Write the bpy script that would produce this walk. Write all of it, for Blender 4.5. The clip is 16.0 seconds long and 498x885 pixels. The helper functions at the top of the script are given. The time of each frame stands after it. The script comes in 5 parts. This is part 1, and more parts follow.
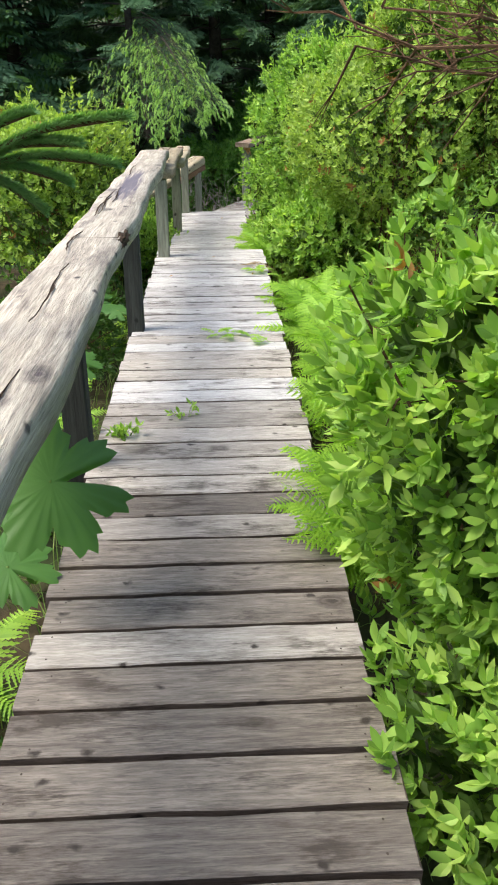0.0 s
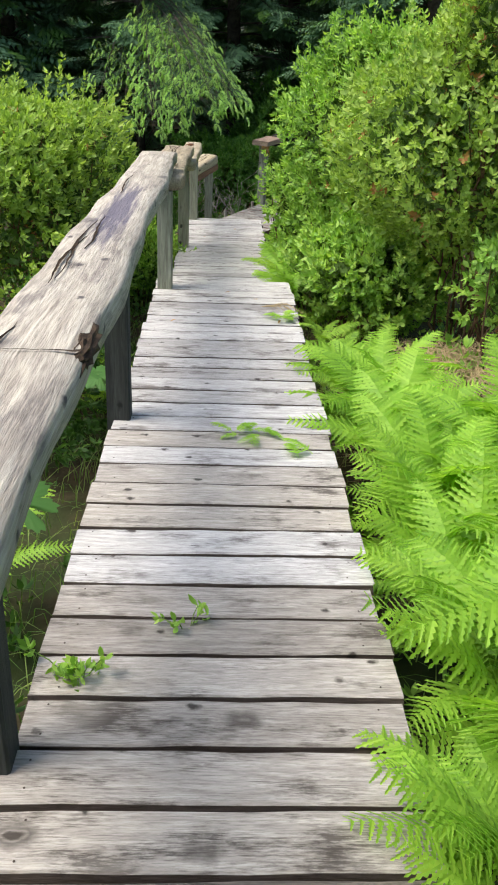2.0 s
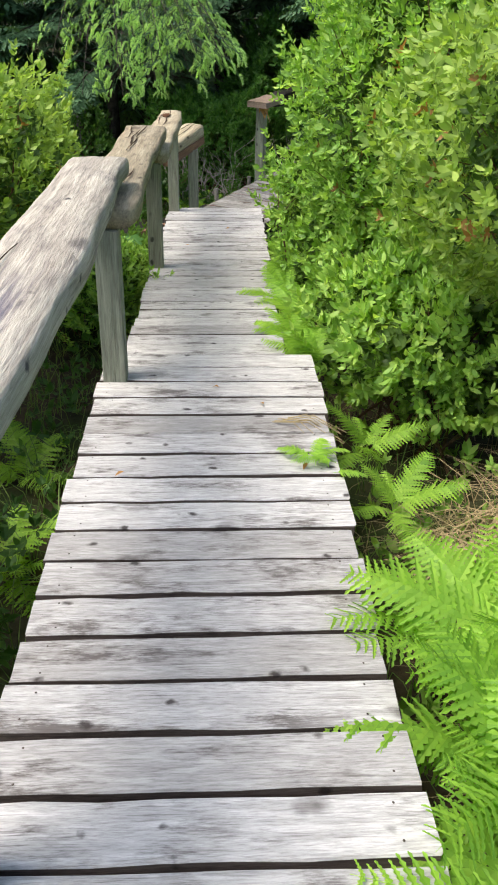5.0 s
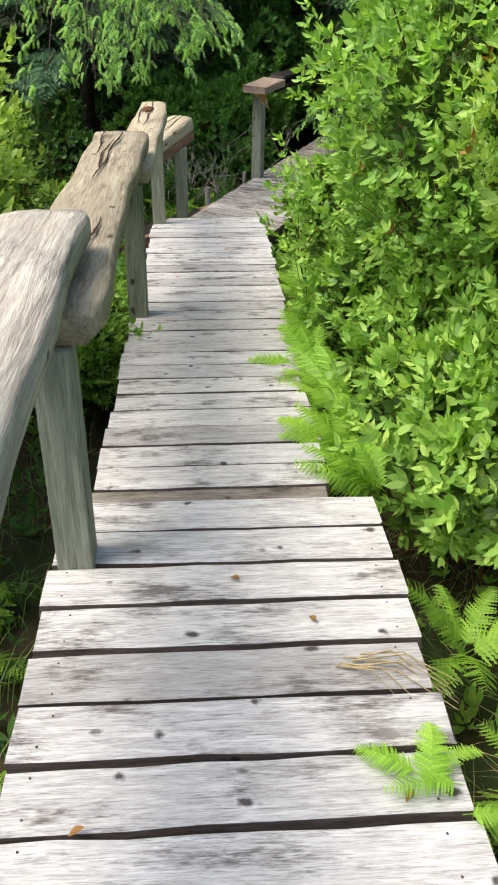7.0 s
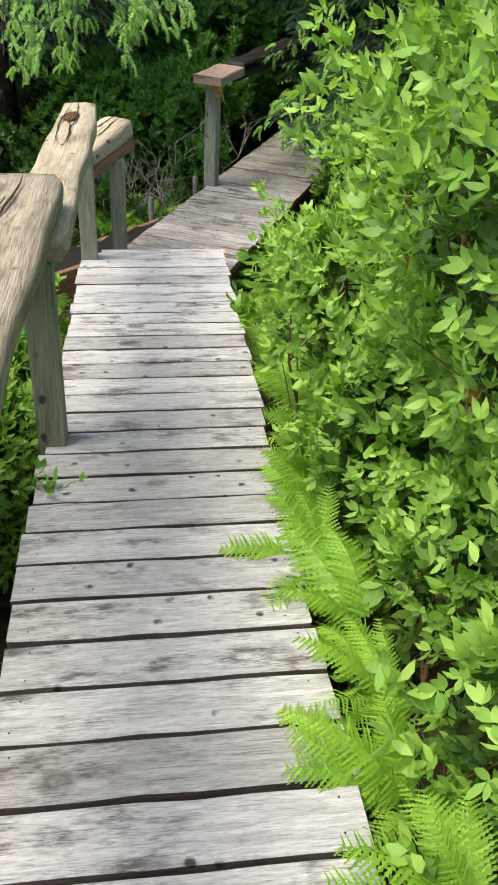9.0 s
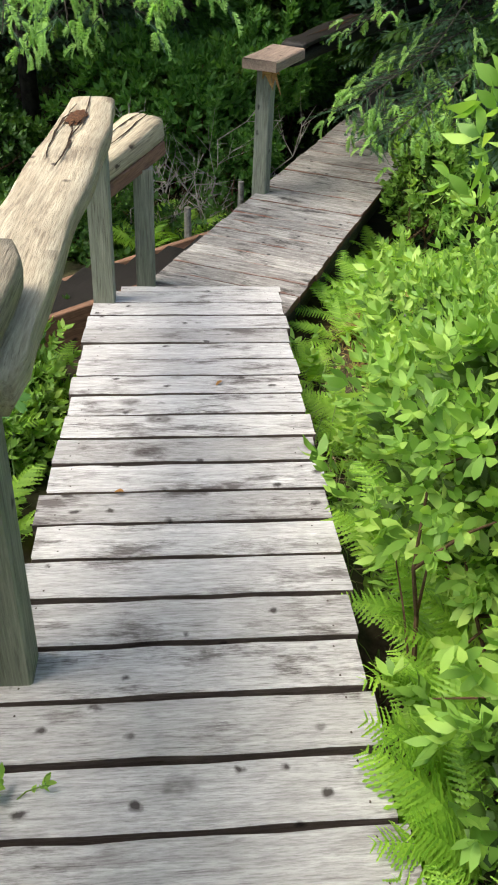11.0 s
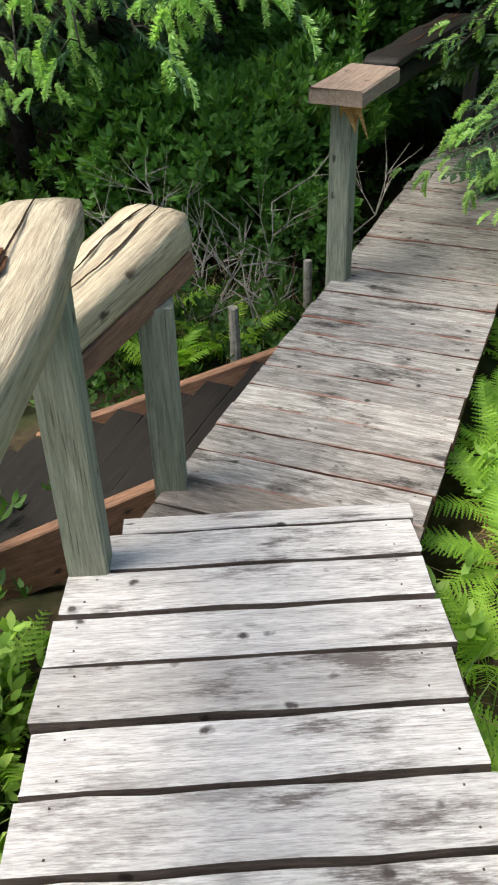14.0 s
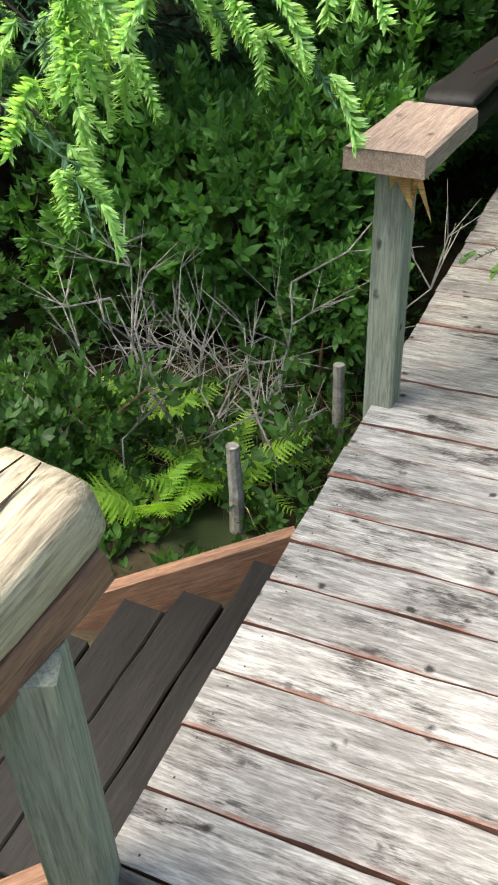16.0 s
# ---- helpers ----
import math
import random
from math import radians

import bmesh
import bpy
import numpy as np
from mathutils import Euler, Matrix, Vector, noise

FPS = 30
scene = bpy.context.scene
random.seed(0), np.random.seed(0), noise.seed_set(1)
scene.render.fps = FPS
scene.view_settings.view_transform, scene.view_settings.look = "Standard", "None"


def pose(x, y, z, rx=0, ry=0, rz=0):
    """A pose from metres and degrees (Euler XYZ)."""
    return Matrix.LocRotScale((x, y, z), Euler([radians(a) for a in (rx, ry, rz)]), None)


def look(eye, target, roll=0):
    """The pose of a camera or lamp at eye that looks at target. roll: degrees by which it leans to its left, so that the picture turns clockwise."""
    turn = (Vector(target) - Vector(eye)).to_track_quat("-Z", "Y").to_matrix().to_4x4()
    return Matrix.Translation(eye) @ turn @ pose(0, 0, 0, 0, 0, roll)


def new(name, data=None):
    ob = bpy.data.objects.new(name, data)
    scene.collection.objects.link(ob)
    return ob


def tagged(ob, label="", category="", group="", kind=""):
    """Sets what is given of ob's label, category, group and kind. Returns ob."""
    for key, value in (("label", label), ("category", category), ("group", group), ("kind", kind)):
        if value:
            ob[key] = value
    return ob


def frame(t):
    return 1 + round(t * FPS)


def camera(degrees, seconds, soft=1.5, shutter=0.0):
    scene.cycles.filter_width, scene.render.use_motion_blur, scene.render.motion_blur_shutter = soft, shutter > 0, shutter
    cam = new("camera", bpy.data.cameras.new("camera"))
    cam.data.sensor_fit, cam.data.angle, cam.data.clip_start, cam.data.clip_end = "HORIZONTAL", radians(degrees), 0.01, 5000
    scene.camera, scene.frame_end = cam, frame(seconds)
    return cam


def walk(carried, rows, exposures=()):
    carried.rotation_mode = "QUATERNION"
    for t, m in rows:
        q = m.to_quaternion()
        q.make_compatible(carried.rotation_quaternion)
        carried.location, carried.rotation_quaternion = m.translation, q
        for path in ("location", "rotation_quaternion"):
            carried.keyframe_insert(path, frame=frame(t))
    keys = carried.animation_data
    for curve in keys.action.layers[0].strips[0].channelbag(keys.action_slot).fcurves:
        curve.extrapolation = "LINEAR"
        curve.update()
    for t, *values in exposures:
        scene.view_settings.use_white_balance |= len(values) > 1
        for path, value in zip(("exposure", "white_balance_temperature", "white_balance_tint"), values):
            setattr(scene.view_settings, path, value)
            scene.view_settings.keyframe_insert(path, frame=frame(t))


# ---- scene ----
cam = camera(32.3, 16.0, soft=1.9)
METRES, EYE, TILT, LEAN, TURN = 11.0, 1.5, 0.0, 0.0, -2.8
ROWS = [
    (0.0, 0.0, 0.0, 0.0, -0.08, -27.5, 0.16),
    (0.5, -0.0005, 0.0347, -0.0027, 1.83, -26.95, -0.63),
    (1.0, -0.0053, 0.0682, -0.0048, 2.82, -25.88, -0.77),
    (1.5, -0.0124, 0.1032, -0.0073, 1.57, -25.87, 0.06),
    (2.0, -0.0129, 0.1387, -0.0129, 0.82, -28.06, -2.51),
    (2.5, -0.0165, 0.1707, -0.0156, -0.08, -28.65, -3.59),
    (3.0, -0.0165, 0.2062, -0.0162, -2.49, -27.93, -0.91),
    (3.5, -0.0119, 0.2417, -0.02, -0.85, -29.48, -2.0),
    (4.0, -0.012, 0.2719, -0.0227, 1.13, -30.72, -1.13),
    (6.5, -0.023, 0.4313, -0.0334, -1.49, -32.22, -1.43),
    (7.0, -0.0263, 0.4581, -0.0375, -0.98, -33.07, -0.93),
    (7.5, -0.0285, 0.4872, -0.0393, -2.44, -33.76, -0.67),
    (8.0, -0.025, 0.5207, -0.041, -2.78, -33.5, -3.09),
    (8.5, -0.0267, 0.5547, -0.0456, -2.72, -34.05, -3.62),
    (9.0, -0.0304, 0.5898, -0.0474, -4.22, -34.91, -2.78),
    (9.5, -0.0287, 0.6239, -0.0523, -1.98, -35.55, -2.64),
    (10.0, -0.0289, 0.6495, -0.0577, -0.93, -36.14, -2.87),
    (12.5, -0.0346, 0.7933, -0.081, -2.46, -35.9, -0.69),
    (13.0, -0.0309, 0.8266, -0.0828, 4.18, -34.72, -1.3),
    (13.5, -0.0328, 0.8504, -0.093, 3.19, -33.66, -0.04),
    (14.0, -0.0373, 0.8721, -0.1009, -0.29, -35.27, 1.25),
    (14.5, -0.0338, 0.8993, -0.1027, 0.52, -34.23, 1.06),
    (15.0, -0.0324, 0.925, -0.1028, 2.24, -32.98, 1.81),
    (15.5, -0.0335, 0.9578, -0.1079, 0.67, -34.21, 2.9),
    (16.0, -0.0297, 0.9856, -0.1099, 1.86, -36.36, 1.9),
]
walk(cam, [(t, pose(0, 0, EYE, TILT, LEAN, TURN) @ pose(METRES * x, METRES * y, METRES * z, 90 + pitch, roll, yaw)) for t, x, y, z, yaw, pitch, roll in ROWS],
     exposures=[(0.0, 1.45, 6800, 4), (2.0, 1.28, 6800, 4), (4.0, 1.28, 6800, 4), (7.0, 1.38, 6800, 4), (12.5, 1.40, 6700, 4), (14.0, 1.42, 6700, 4), (15.0, 1.62, 6700, 3), (16.0, 2.0, 6700, 3)])

# ---- world and sun ----
SUN_EL, SUN_AZ = 62.0, -105.0   # degrees; azimuth from +y towards +x
world = bpy.data.worlds.new("world")
scene.world = world
world.use_nodes = True
wn = world.node_tree.nodes
sky = wn.new("ShaderNodeTexSky")
sky.sky_type = "NISHITA"
sky.sun_disc = False
sky.sun_elevation = radians(SUN_EL)
sky.sun_rotation = radians(SUN_AZ)
sky.dust_density = 3.0
world.node_tree.links.new(sky.outputs[0], wn["Background"].inputs[0])
wn["Background"].inputs[1].default_value = 0.15
sun_data = bpy.data.lights.new("sun", "SUN")
sun_data.energy = 1.5
sun_data.angle = radians(28)
sun_data.color = (1.0, 0.95, 0.88)
sun = new("sun", sun_data)
e, a = radians(SUN_EL), radians(SUN_AZ)
sun.matrix_world = look((math.sin(a) * math.cos(e) * 40, math.cos(a) * math.cos(e) * 40, math.sin(e) * 40), (0, 0, 0))


# ---- materials ----
def nodes_of(name):
    m = bpy.data.materials.new(name)
    m.use_nodes = True
    nt = m.node_tree
    return m, nt, nt.nodes["Principled BSDF"]


def add(nt, kind, **kw):
    n = nt.nodes.new(kind)
    for k, v in kw.items():
        n.inputs[k].default_value = v
    return n


def ramp(nt, src, stops):
    r = nt.nodes.new("ShaderNodeValToRGB")
    el = r.color_ramp.elements
    while len(el) < len(stops):
        el.new(0.5)
    for s, (p, c) in zip(el, stops):
        s.position = p
        s.color = (*c, 1) if len(c) == 3 else c
    nt.links.new(src, r.inputs[0])
    return r.outputs[0]


def mix(nt, mode, fac, c1, c2):
    n = nt.nodes.new("ShaderNodeMix")
    n.data_type, n.blend_type = "RGBA", mode
    for v, i in ((fac, 0), (c1, 6), (c2, 7)):
        if hasattr(v, "is_linked"):
            nt.links.new(v, n.inputs[i])
        else:
            n.inputs[i].default_value = v if i == 0 else (*v, 1)
    return n.outputs[2]


def wood(name, light, dark, stain, stain_amt=0.6, edge=None, rough=0.85, grain=(2.6, 30, 30), bumps=0.4, blot=None):
    """Weathered timber, grain along the object's x."""
    m, nt, b = nodes_of(name)
    L = nt.links
    tc = nt.nodes.new("ShaderNodeTexCoord")
    oi = nt.nodes.new("ShaderNodeObjectInfo")
    sc = nt.nodes.new("ShaderNodeVectorMath"); sc.operation = "SCALE"
    comb = nt.nodes.new("ShaderNodeCombineXYZ")
    for i in range(3):
        L.new(oi.outputs["Random"], comb.inputs[i])
    L.new(comb.outputs[0], sc.inputs[0]); sc.inputs["Scale"].default_value = 57.0
    off = nt.nodes.new("ShaderNodeVectorMath"); off.operation = "ADD"
    L.new(tc.outputs["Object"], off.inputs[0]); L.new(sc.outputs[0], off.inputs[1])
    mp = nt.nodes.new("ShaderNodeMapping")
    mp.inputs["Scale"].default_value = grain
    L.new(off.outputs[0], mp.inputs[0])
    g = add(nt, "ShaderNodeTexNoise", Scale=2.2, Detail=8.0, Roughness=0.68, Distortion=0.5)
    L.new(mp.outputs[0], g.inputs["Vector"])
    fine = add(nt, "ShaderNodeTexNoise", Scale=9.0, Detail=4.0, Roughness=0.7)
    L.new(mp.outputs[0], fine.inputs["Vector"])
    base = ramp(nt, g.outputs[0], [(0.3, dark), (0.5, [0.5 * (p + q) for p, q in zip(light, dark)]), (0.62, light)])
    base = mix(nt, "MULTIPLY", 0.5, base, ramp(nt, fine.outputs[0], [(0.36, (0.40, 0.385, 0.38)), (0.56, (1, 1, 1))]))
    # hairline checks along the grain
    mp4 = nt.nodes.new("ShaderNodeMapping"); mp4.inputs["Scale"].default_value = (3.2, 90, 90)
    L.new(off.outputs[0], mp4.inputs[0])
    hair = add(nt, "ShaderNodeTexNoise", Scale=2.0, Detail=3.0, Roughness=0.6)
    L.new(mp4.outputs[0], hair.inputs["Vector"])
    base = mix(nt, "MULTIPLY", 0.75, base, ramp(nt, hair.outputs[0], [(0.27, (0.25, 0.22, 0.21)), (0.37, (0.85, 0.84, 0.83)), (0.5, (1, 1, 1))]))
    # whole-board tone
    base = mix(nt, "MULTIPLY", 0.8, base, ramp(nt, oi.outputs["Random"], [(0.0, (0.60, 0.58, 0.57)), (0.4, (0.92, 0.91, 0.91)), (1.0, (1, 0.98, 0.95))]))
    # dark blotches, drawn out along the grain
    mp2 = nt.nodes.new("ShaderNodeMapping"); mp2.inputs["Scale"].default_value = (3.2, 11, 11)
    L.new(off.outputs[0], mp2.inputs[0])
    bl = add(nt, "ShaderNodeTexNoise", Scale=1.1, Detail=8.0, Roughness=0.66)
    L.new(mp2.outputs[0], bl.inputs["Vector"])
    streak = nt.nodes.new("ShaderNodeMath"); streak.operation = "MULTIPLY_ADD"
    L.new(fine.outputs[0], streak.inputs[0]); streak.inputs[1].default_value = -0.28
    L.new(bl.outputs[0], streak.inputs[2])
    sf = ramp(nt, streak.outputs[0], [(0.365, (0, 0, 0)), (0.43, (stain_amt * 0.38,) * 3), (0.50, (stain_amt,) * 3)])
    where = nt.nodes.new("ShaderNodeNewGeometry")
    zone = add(nt, "ShaderNodeTexNoise", Scale=2.6, Detail=3.0, Roughness=0.6)
    L.new(where.outputs["Position"], zone.inputs["Vector"])
    sf = mix(nt, "MULTIPLY", 1.0, sf, ramp(nt, zone.outputs[0], [(0.38, (0.2, 0.2, 0.2)), (0.53, (1, 1, 1))]))
    base = mix(nt, "MIX", sf, base, stain)
    # knots
    mp3 = nt.nodes.new("ShaderNodeMapping"); mp3.inputs["Scale"].default_value = (2.6, 5.0, 5.0)
    wv = nt.nodes.new("ShaderNodeVectorMath"); wv.operation = "MULTIPLY_ADD"
    wn2 = add(nt, "ShaderNodeTexNoise", Scale=30.0, Detail=3.0)
    L.new(tc.outputs["Object"], wn2.inputs["Vector"])
    L.new(wn2.outputs["Color"], wv.inputs[0]); wv.inputs[1].default_value = (0.04, 0.022, 0.022); L.new(off.outputs[0], wv.inputs[2])
    L.new(wv.outputs[0], mp3.inputs[0])
    vo = add(nt, "ShaderNodeTexVoronoi", Scale=1.0)
    L.new(mp3.outputs[0], vo.inputs["Vector"])
    kf = ramp(nt, vo.outputs["Distance"], [(0.04, (0.95, 0.95, 0.95)), (0.065, (0.5, 0.5, 0.5)), (0.09, (0.75, 0.75, 0.75)), (0.18, (0, 0, 0))])
    pick = nt.nodes.new("ShaderNodeSeparateColor")
    L.new(vo.outputs["Color"], pick.inputs[0])
    kf = mix(nt, "MULTIPLY", 1.0, kf, ramp(nt, pick.outputs[0], [(0.40, (0, 0, 0)), (0.60, (1, 1, 1))]))
    base = mix(nt, "MIX", kf, base, [0.8 * c for c in stain])
    # small dark pits and specks
    mp5 = nt.nodes.new("ShaderNodeMapping"); mp5.inputs["Scale"].default_value = (9.0, 15.0, 15.0)
    L.new(wv.outputs[0], mp5.inputs[0])
    vs = add(nt, "ShaderNodeTexVoronoi", Scale=1.0)
    L.new(mp5.outputs[0], vs.inputs["Vector"])
    pk = nt.nodes.new("ShaderNodeSeparateColor")
    L.new(vs.outputs["Color"], pk.inputs[0])
    pf = mix(nt, "MULTIPLY", 1.0, ramp(nt, vs.outputs["Distance"], [(0.09, (0.95, 0.95, 0.95)), (0.2, (0, 0, 0))]), ramp(nt, pk.outputs[1], [(0.60, (0, 0, 0)), (0.66, (1, 1, 1))]))
    base = mix(nt, "MIX", pf, base, [0.6 * c for c in stain])
    if blot:
        bx_, rx_, ry_, col_ = blot
        bm_ = nt.nodes.new("ShaderNodeMapping"); bm_.vector_type = "TEXTURE"
        bm_.inputs["Location"].default_value = (bx_, 0.0, 0.0); bm_.inputs["Scale"].default_value = (rx_, ry_, 1.0)
        L.new(tc.outputs["Object"], bm_.inputs[0])
        ln = nt.nodes.new("ShaderNodeVectorMath"); ln.operation = "LENGTH"
        L.new(bm_.outputs[0], ln.inputs[0])
        wb = nt.nodes.new("ShaderNodeMath"); wb.operation = "MULTIPLY_ADD"
        L.new(g.outputs[0], wb.inputs[0]); wb.inputs[1].default_value = 0.9; hl = nt.nodes.new("ShaderNodeMath"); hl.operation = "MULTIPLY"; hl.inputs[1].default_value = 0.35; L.new(ln.outputs["Value"], hl.inputs[0]); L.new(hl.outputs[0], wb.inputs[2])
        base = mix(nt, "MIX", ramp(nt, wb.outputs[0], [(0.62, (0.85, 0.85, 0.85)), (0.86, (0.0, 0.0, 0.0))]), base, col_)
    if edge:
        geo = nt.nodes.new("ShaderNodeSeparateXYZ")
        L.new(tc.outputs["Object"], geo.inputs[0])
        ab = nt.nodes.new("ShaderNodeMath"); ab.operation = "ABSOLUTE"
        L.new(geo.outputs[1], ab.inputs[0])
        wob = nt.nodes.new("ShaderNodeMath"); wob.operation = "MULTIPLY_ADD"
        L.new(bl.outputs[0], wob.inputs[0]); wob.inputs[1].default_value = 0.05; L.new(ab.outputs[0], wob.inputs[2])
        ef = ramp(nt, wob.outputs[0], [(0.088, (0, 0, 0)), (0.099, (0.8, 0.8, 0.8))])
        base = mix(nt, "MIX", ef, base, edge)
    L.new(base, b.inputs["Base Color"])
    b.inputs["Roughness"].default_value = rough
    b.inputs["Specular IOR Level"].default_value = 0.3
    bp = nt.nodes.new("ShaderNodeBump")
    bp.inputs["Strength"].default_value = bumps
    bp.inputs["Distance"].default_value = 0.006
    hs = nt.nodes.new("ShaderNodeMath"); hs.operation = "ADD"
    L.new(g.outputs[0], hs.inputs[0]); L.new(fine.outputs[0], hs.inputs[1])
    L.new(hs.outputs[0], bp.inputs["Height"])
    L.new(bp.outputs[0], b.inputs["Normal"])
    return m


def leaf(name, c1, c2, c3, trans=0.45, rough=0.5):
    """Leaf tissue: tone varied leaf by leaf, light passing through."""
    m, nt, b = nodes_of(name)
    L = nt.links
    gi = nt.nodes.new("ShaderNodeNewGeometry")
    tc = nt.nodes.new("ShaderNodeTexCoord")
    n = add(nt, "ShaderNodeTexNoise", Scale=3.0, Detail=3.0)
    L.new(gi.outputs["Position"], n.inputs["Vector"])
    ad = nt.nodes.new("ShaderNodeMath"); ad.operation = "MULTIPLY_ADD"
    L.new(gi.outputs["Random Per Island"], ad.inputs[0]); ad.inputs[1].default_value = 0.55
    sb = nt.nodes.new("ShaderNodeMath"); sb.operation = "MULTIPLY_ADD"
    L.new(n.outputs[0], sb.inputs[0]); sb.inputs[1].default_value = 1.1; sb.inputs[2].default_value = -0.32
    L.new(sb.outputs[0], ad.inputs[2])
    col = ramp(nt, ad.outputs[0], [(0.1, c1), (0.5, c2), (0.92, c3)])
    L.new(col, b.inputs["Base Color"])
    b.inputs["Roughness"].default_value = rough
    b.inputs["Specular IOR Level"].default_value = 0.35
    tr = nt.nodes.new("ShaderNodeBsdfTranslucent")
    br = mix(nt, "MULTIPLY", 1.0, col, (1.25, 1.3, 0.6))
    L.new(br, tr.inputs[0])
    ms = nt.nodes.new("ShaderNodeMixShader")
    ms.inputs[0].default_value = trans
    L.new(b.outputs[0], ms.inputs[1]); L.new(tr.outputs[0], ms.inputs[2])
    L.new(ms.outputs[0], nt.nodes["Material Output"].inputs[0])
    return m


def rough_stuff(name, c1, c2, scale=8.0, c3=None, bump=0.6):
    m, nt, b = nodes_of(name)
    L = nt.links
    gi = nt.nodes.new("ShaderNodeNewGeometry")
    n = add(nt, "ShaderNodeTexNoise", Scale=scale, Detail=8.0, Roughness=0.7)
    L.new(gi.outputs["Position"], n.inputs["Vector"])
    col = ramp(nt, n.outputs[0], [(0.32, c1), (0.6, c2)])
    if c3:
        n2 = add(nt, "ShaderNodeTexNoise", Scale=scale * 0.2, Detail=3.0)
        L.new(gi.outputs["Position"], n2.inputs["Vector"])
        col = mix(nt, "MIX", ramp(nt, n2.outputs[0], [(0.45, (0, 0, 0)), (0.62, (0.85,) * 3)]), col, c3)
    L.new(col, b.inputs["Base Color"])
    b.inputs["Roughness"].default_value = 0.95
    b.inputs["Specular IOR Level"].default_value = 0.15
    bp = nt.nodes.new("ShaderNodeBump"); bp.inputs["Strength"].default_value = bump; bp.inputs["Distance"].default_value = 0.03
    L.new(n.outputs[0], bp.inputs["Height"]); L.new(bp.outputs[0], b.inputs["Normal"])
    return m


M_DECK = wood("weathered_deck", (0.62, 0.605, 0.61), (0.40, 0.385, 0.385), (0.07, 0.055, 0.052), 0.85)
# brown near boards, full and half tone, with shade put into their colour
M_SHADEBROWN = wood("shaded_brown_deck", (0.29, 0.255, 0.23), (0.125, 0.106, 0.095), (0.045, 0.034, 0.028), 0.85, rough=0.7)
M_HALFSHADE = wood("half_shaded_deck", (0.50, 0.465, 0.44), (0.29, 0.262, 0.243), (0.05, 0.04, 0.034), 0.85)
# plank side faces, browner and darker than the tops
M_SIDE = wood("dark_board_edge", (0.155, 0.122, 0.108), (0.075, 0.056, 0.05), (0.02, 0.015, 0.013), 0.5)
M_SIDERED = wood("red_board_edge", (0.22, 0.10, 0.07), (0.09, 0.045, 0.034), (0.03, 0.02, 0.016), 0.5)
# dark copy of the post timber, its shaded side put into the colour
M_POSTDARK = wood("shaded_dark_post", (0.06, 0.064, 0.062), (0.024, 0.027, 0.026), (0.02, 0.02, 0.02), 0.4, grain=(1.2, 22, 22))
M_LAND = wood("landing_deck", (0.56, 0.535, 0.51), (0.20, 0.18, 0.17), (0.04, 0.034, 0.031), 0.95, edge=(0.26, 0.11, 0.075))
M_RAIL = wood("bleached_rail", (0.53, 0.46, 0.34), (0.33, 0.27, 0.19), (0.10, 0.07, 0.05), 0.6, grain=(1.0, 16, 16), bumps=0.7)
M_RAILGREY = wood("grey_rail", (0.56, 0.52, 0.47), (0.28, 0.25, 0.22), (0.09, 0.075, 0.08), 0.6, grain=(1.0, 18, 18), bumps=0.8)
M_RAILSTAIN = wood("stained_grey_rail", (0.56, 0.51, 0.44), (0.30, 0.26, 0.22), (0.09, 0.075, 0.08), 0.6, grain=(1.0, 18, 18), bumps=0.8, blot=(6.35, 0.75, 0.06, (0.09, 0.08, 0.12)))
M_POST = wood("green_treated_post", (0.33, 0.345, 0.275), (0.19, 0.20, 0.155), (0.07, 0.07, 0.06), 0.4, grain=(1.2, 22, 22))
M_RED = wood("red_brown_board", (0.34, 0.19, 0.12), (0.19, 0.10, 0.065), (0.06, 0.04, 0.035), 0.5)
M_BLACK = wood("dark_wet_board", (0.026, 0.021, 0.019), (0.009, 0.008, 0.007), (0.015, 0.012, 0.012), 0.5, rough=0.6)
M_CAP = wood("pink_brown_cap", (0.47, 0.36, 0.29), (0.30, 0.21, 0.165), (0.12, 0.08, 0.07), 0.3)
M_SPLIT = wood("fresh_split_wood", (0.62, 0.36, 0.14), (0.38, 0.18, 0.06), (0.2, 0.1, 0.04), 0.3)
M_NAIL = rough_stuff("rusty_nail", (0.03, 0.025, 0.022), (0.09, 0.07, 0.06), 90)
M_CRACK = rough_stuff("dark_crack", (0.02, 0.015, 0.012), (0.07, 0.045, 0.03), 40)
M_ROT = rough_stuff("rotten_wood", (0.025, 0.016, 0.011), (0.16, 0.07, 0.035), 60)
M_SOIL = rough_stuff("forest_soil", (0.018, 0.015, 0.010), (0.07, 0.052, 0.03), 9, (0.03, 0.045, 0.015))
M_MOSS = rough_stuff("brown_moss", (0.10, 0.055, 0.02), (0.32, 0.20, 0.07), 30, (0.12, 0.13, 0.03))
M_BARK = rough_stuff("mottled_bark", (0.03, 0.027, 0.022), (0.11, 0.10, 0.09), 14, (0.2, 0.2, 0.185))
M_DARKBARK = rough_stuff("dark_bark", (0.02, 0.017, 0.014), (0.065, 0.055, 0.045), 18)
M_STEM = rough_stuff("brown_stem", (0.06, 0.035, 0.02), (0.16, 0.095, 0.055), 25)
M_DEAD = rough_stuff("dead_twig", (0.14, 0.125, 0.105), (0.36, 0.33, 0.29), 30)
M_STRAW = rough_stuff("dry_straw", (0.20, 0.145, 0.08), (0.44, 0.34, 0.19), 20)
M_ROOF = rough_stuff("dark_roof", (0.05, 0.055, 0.06), (0.11, 0.115, 0.12), 12)
M_LEAF = leaf("shrub_leaf", (0.11, 0.22, 0.04), (0.25, 0.43, 0.08), (0.46, 0.62, 0.15))
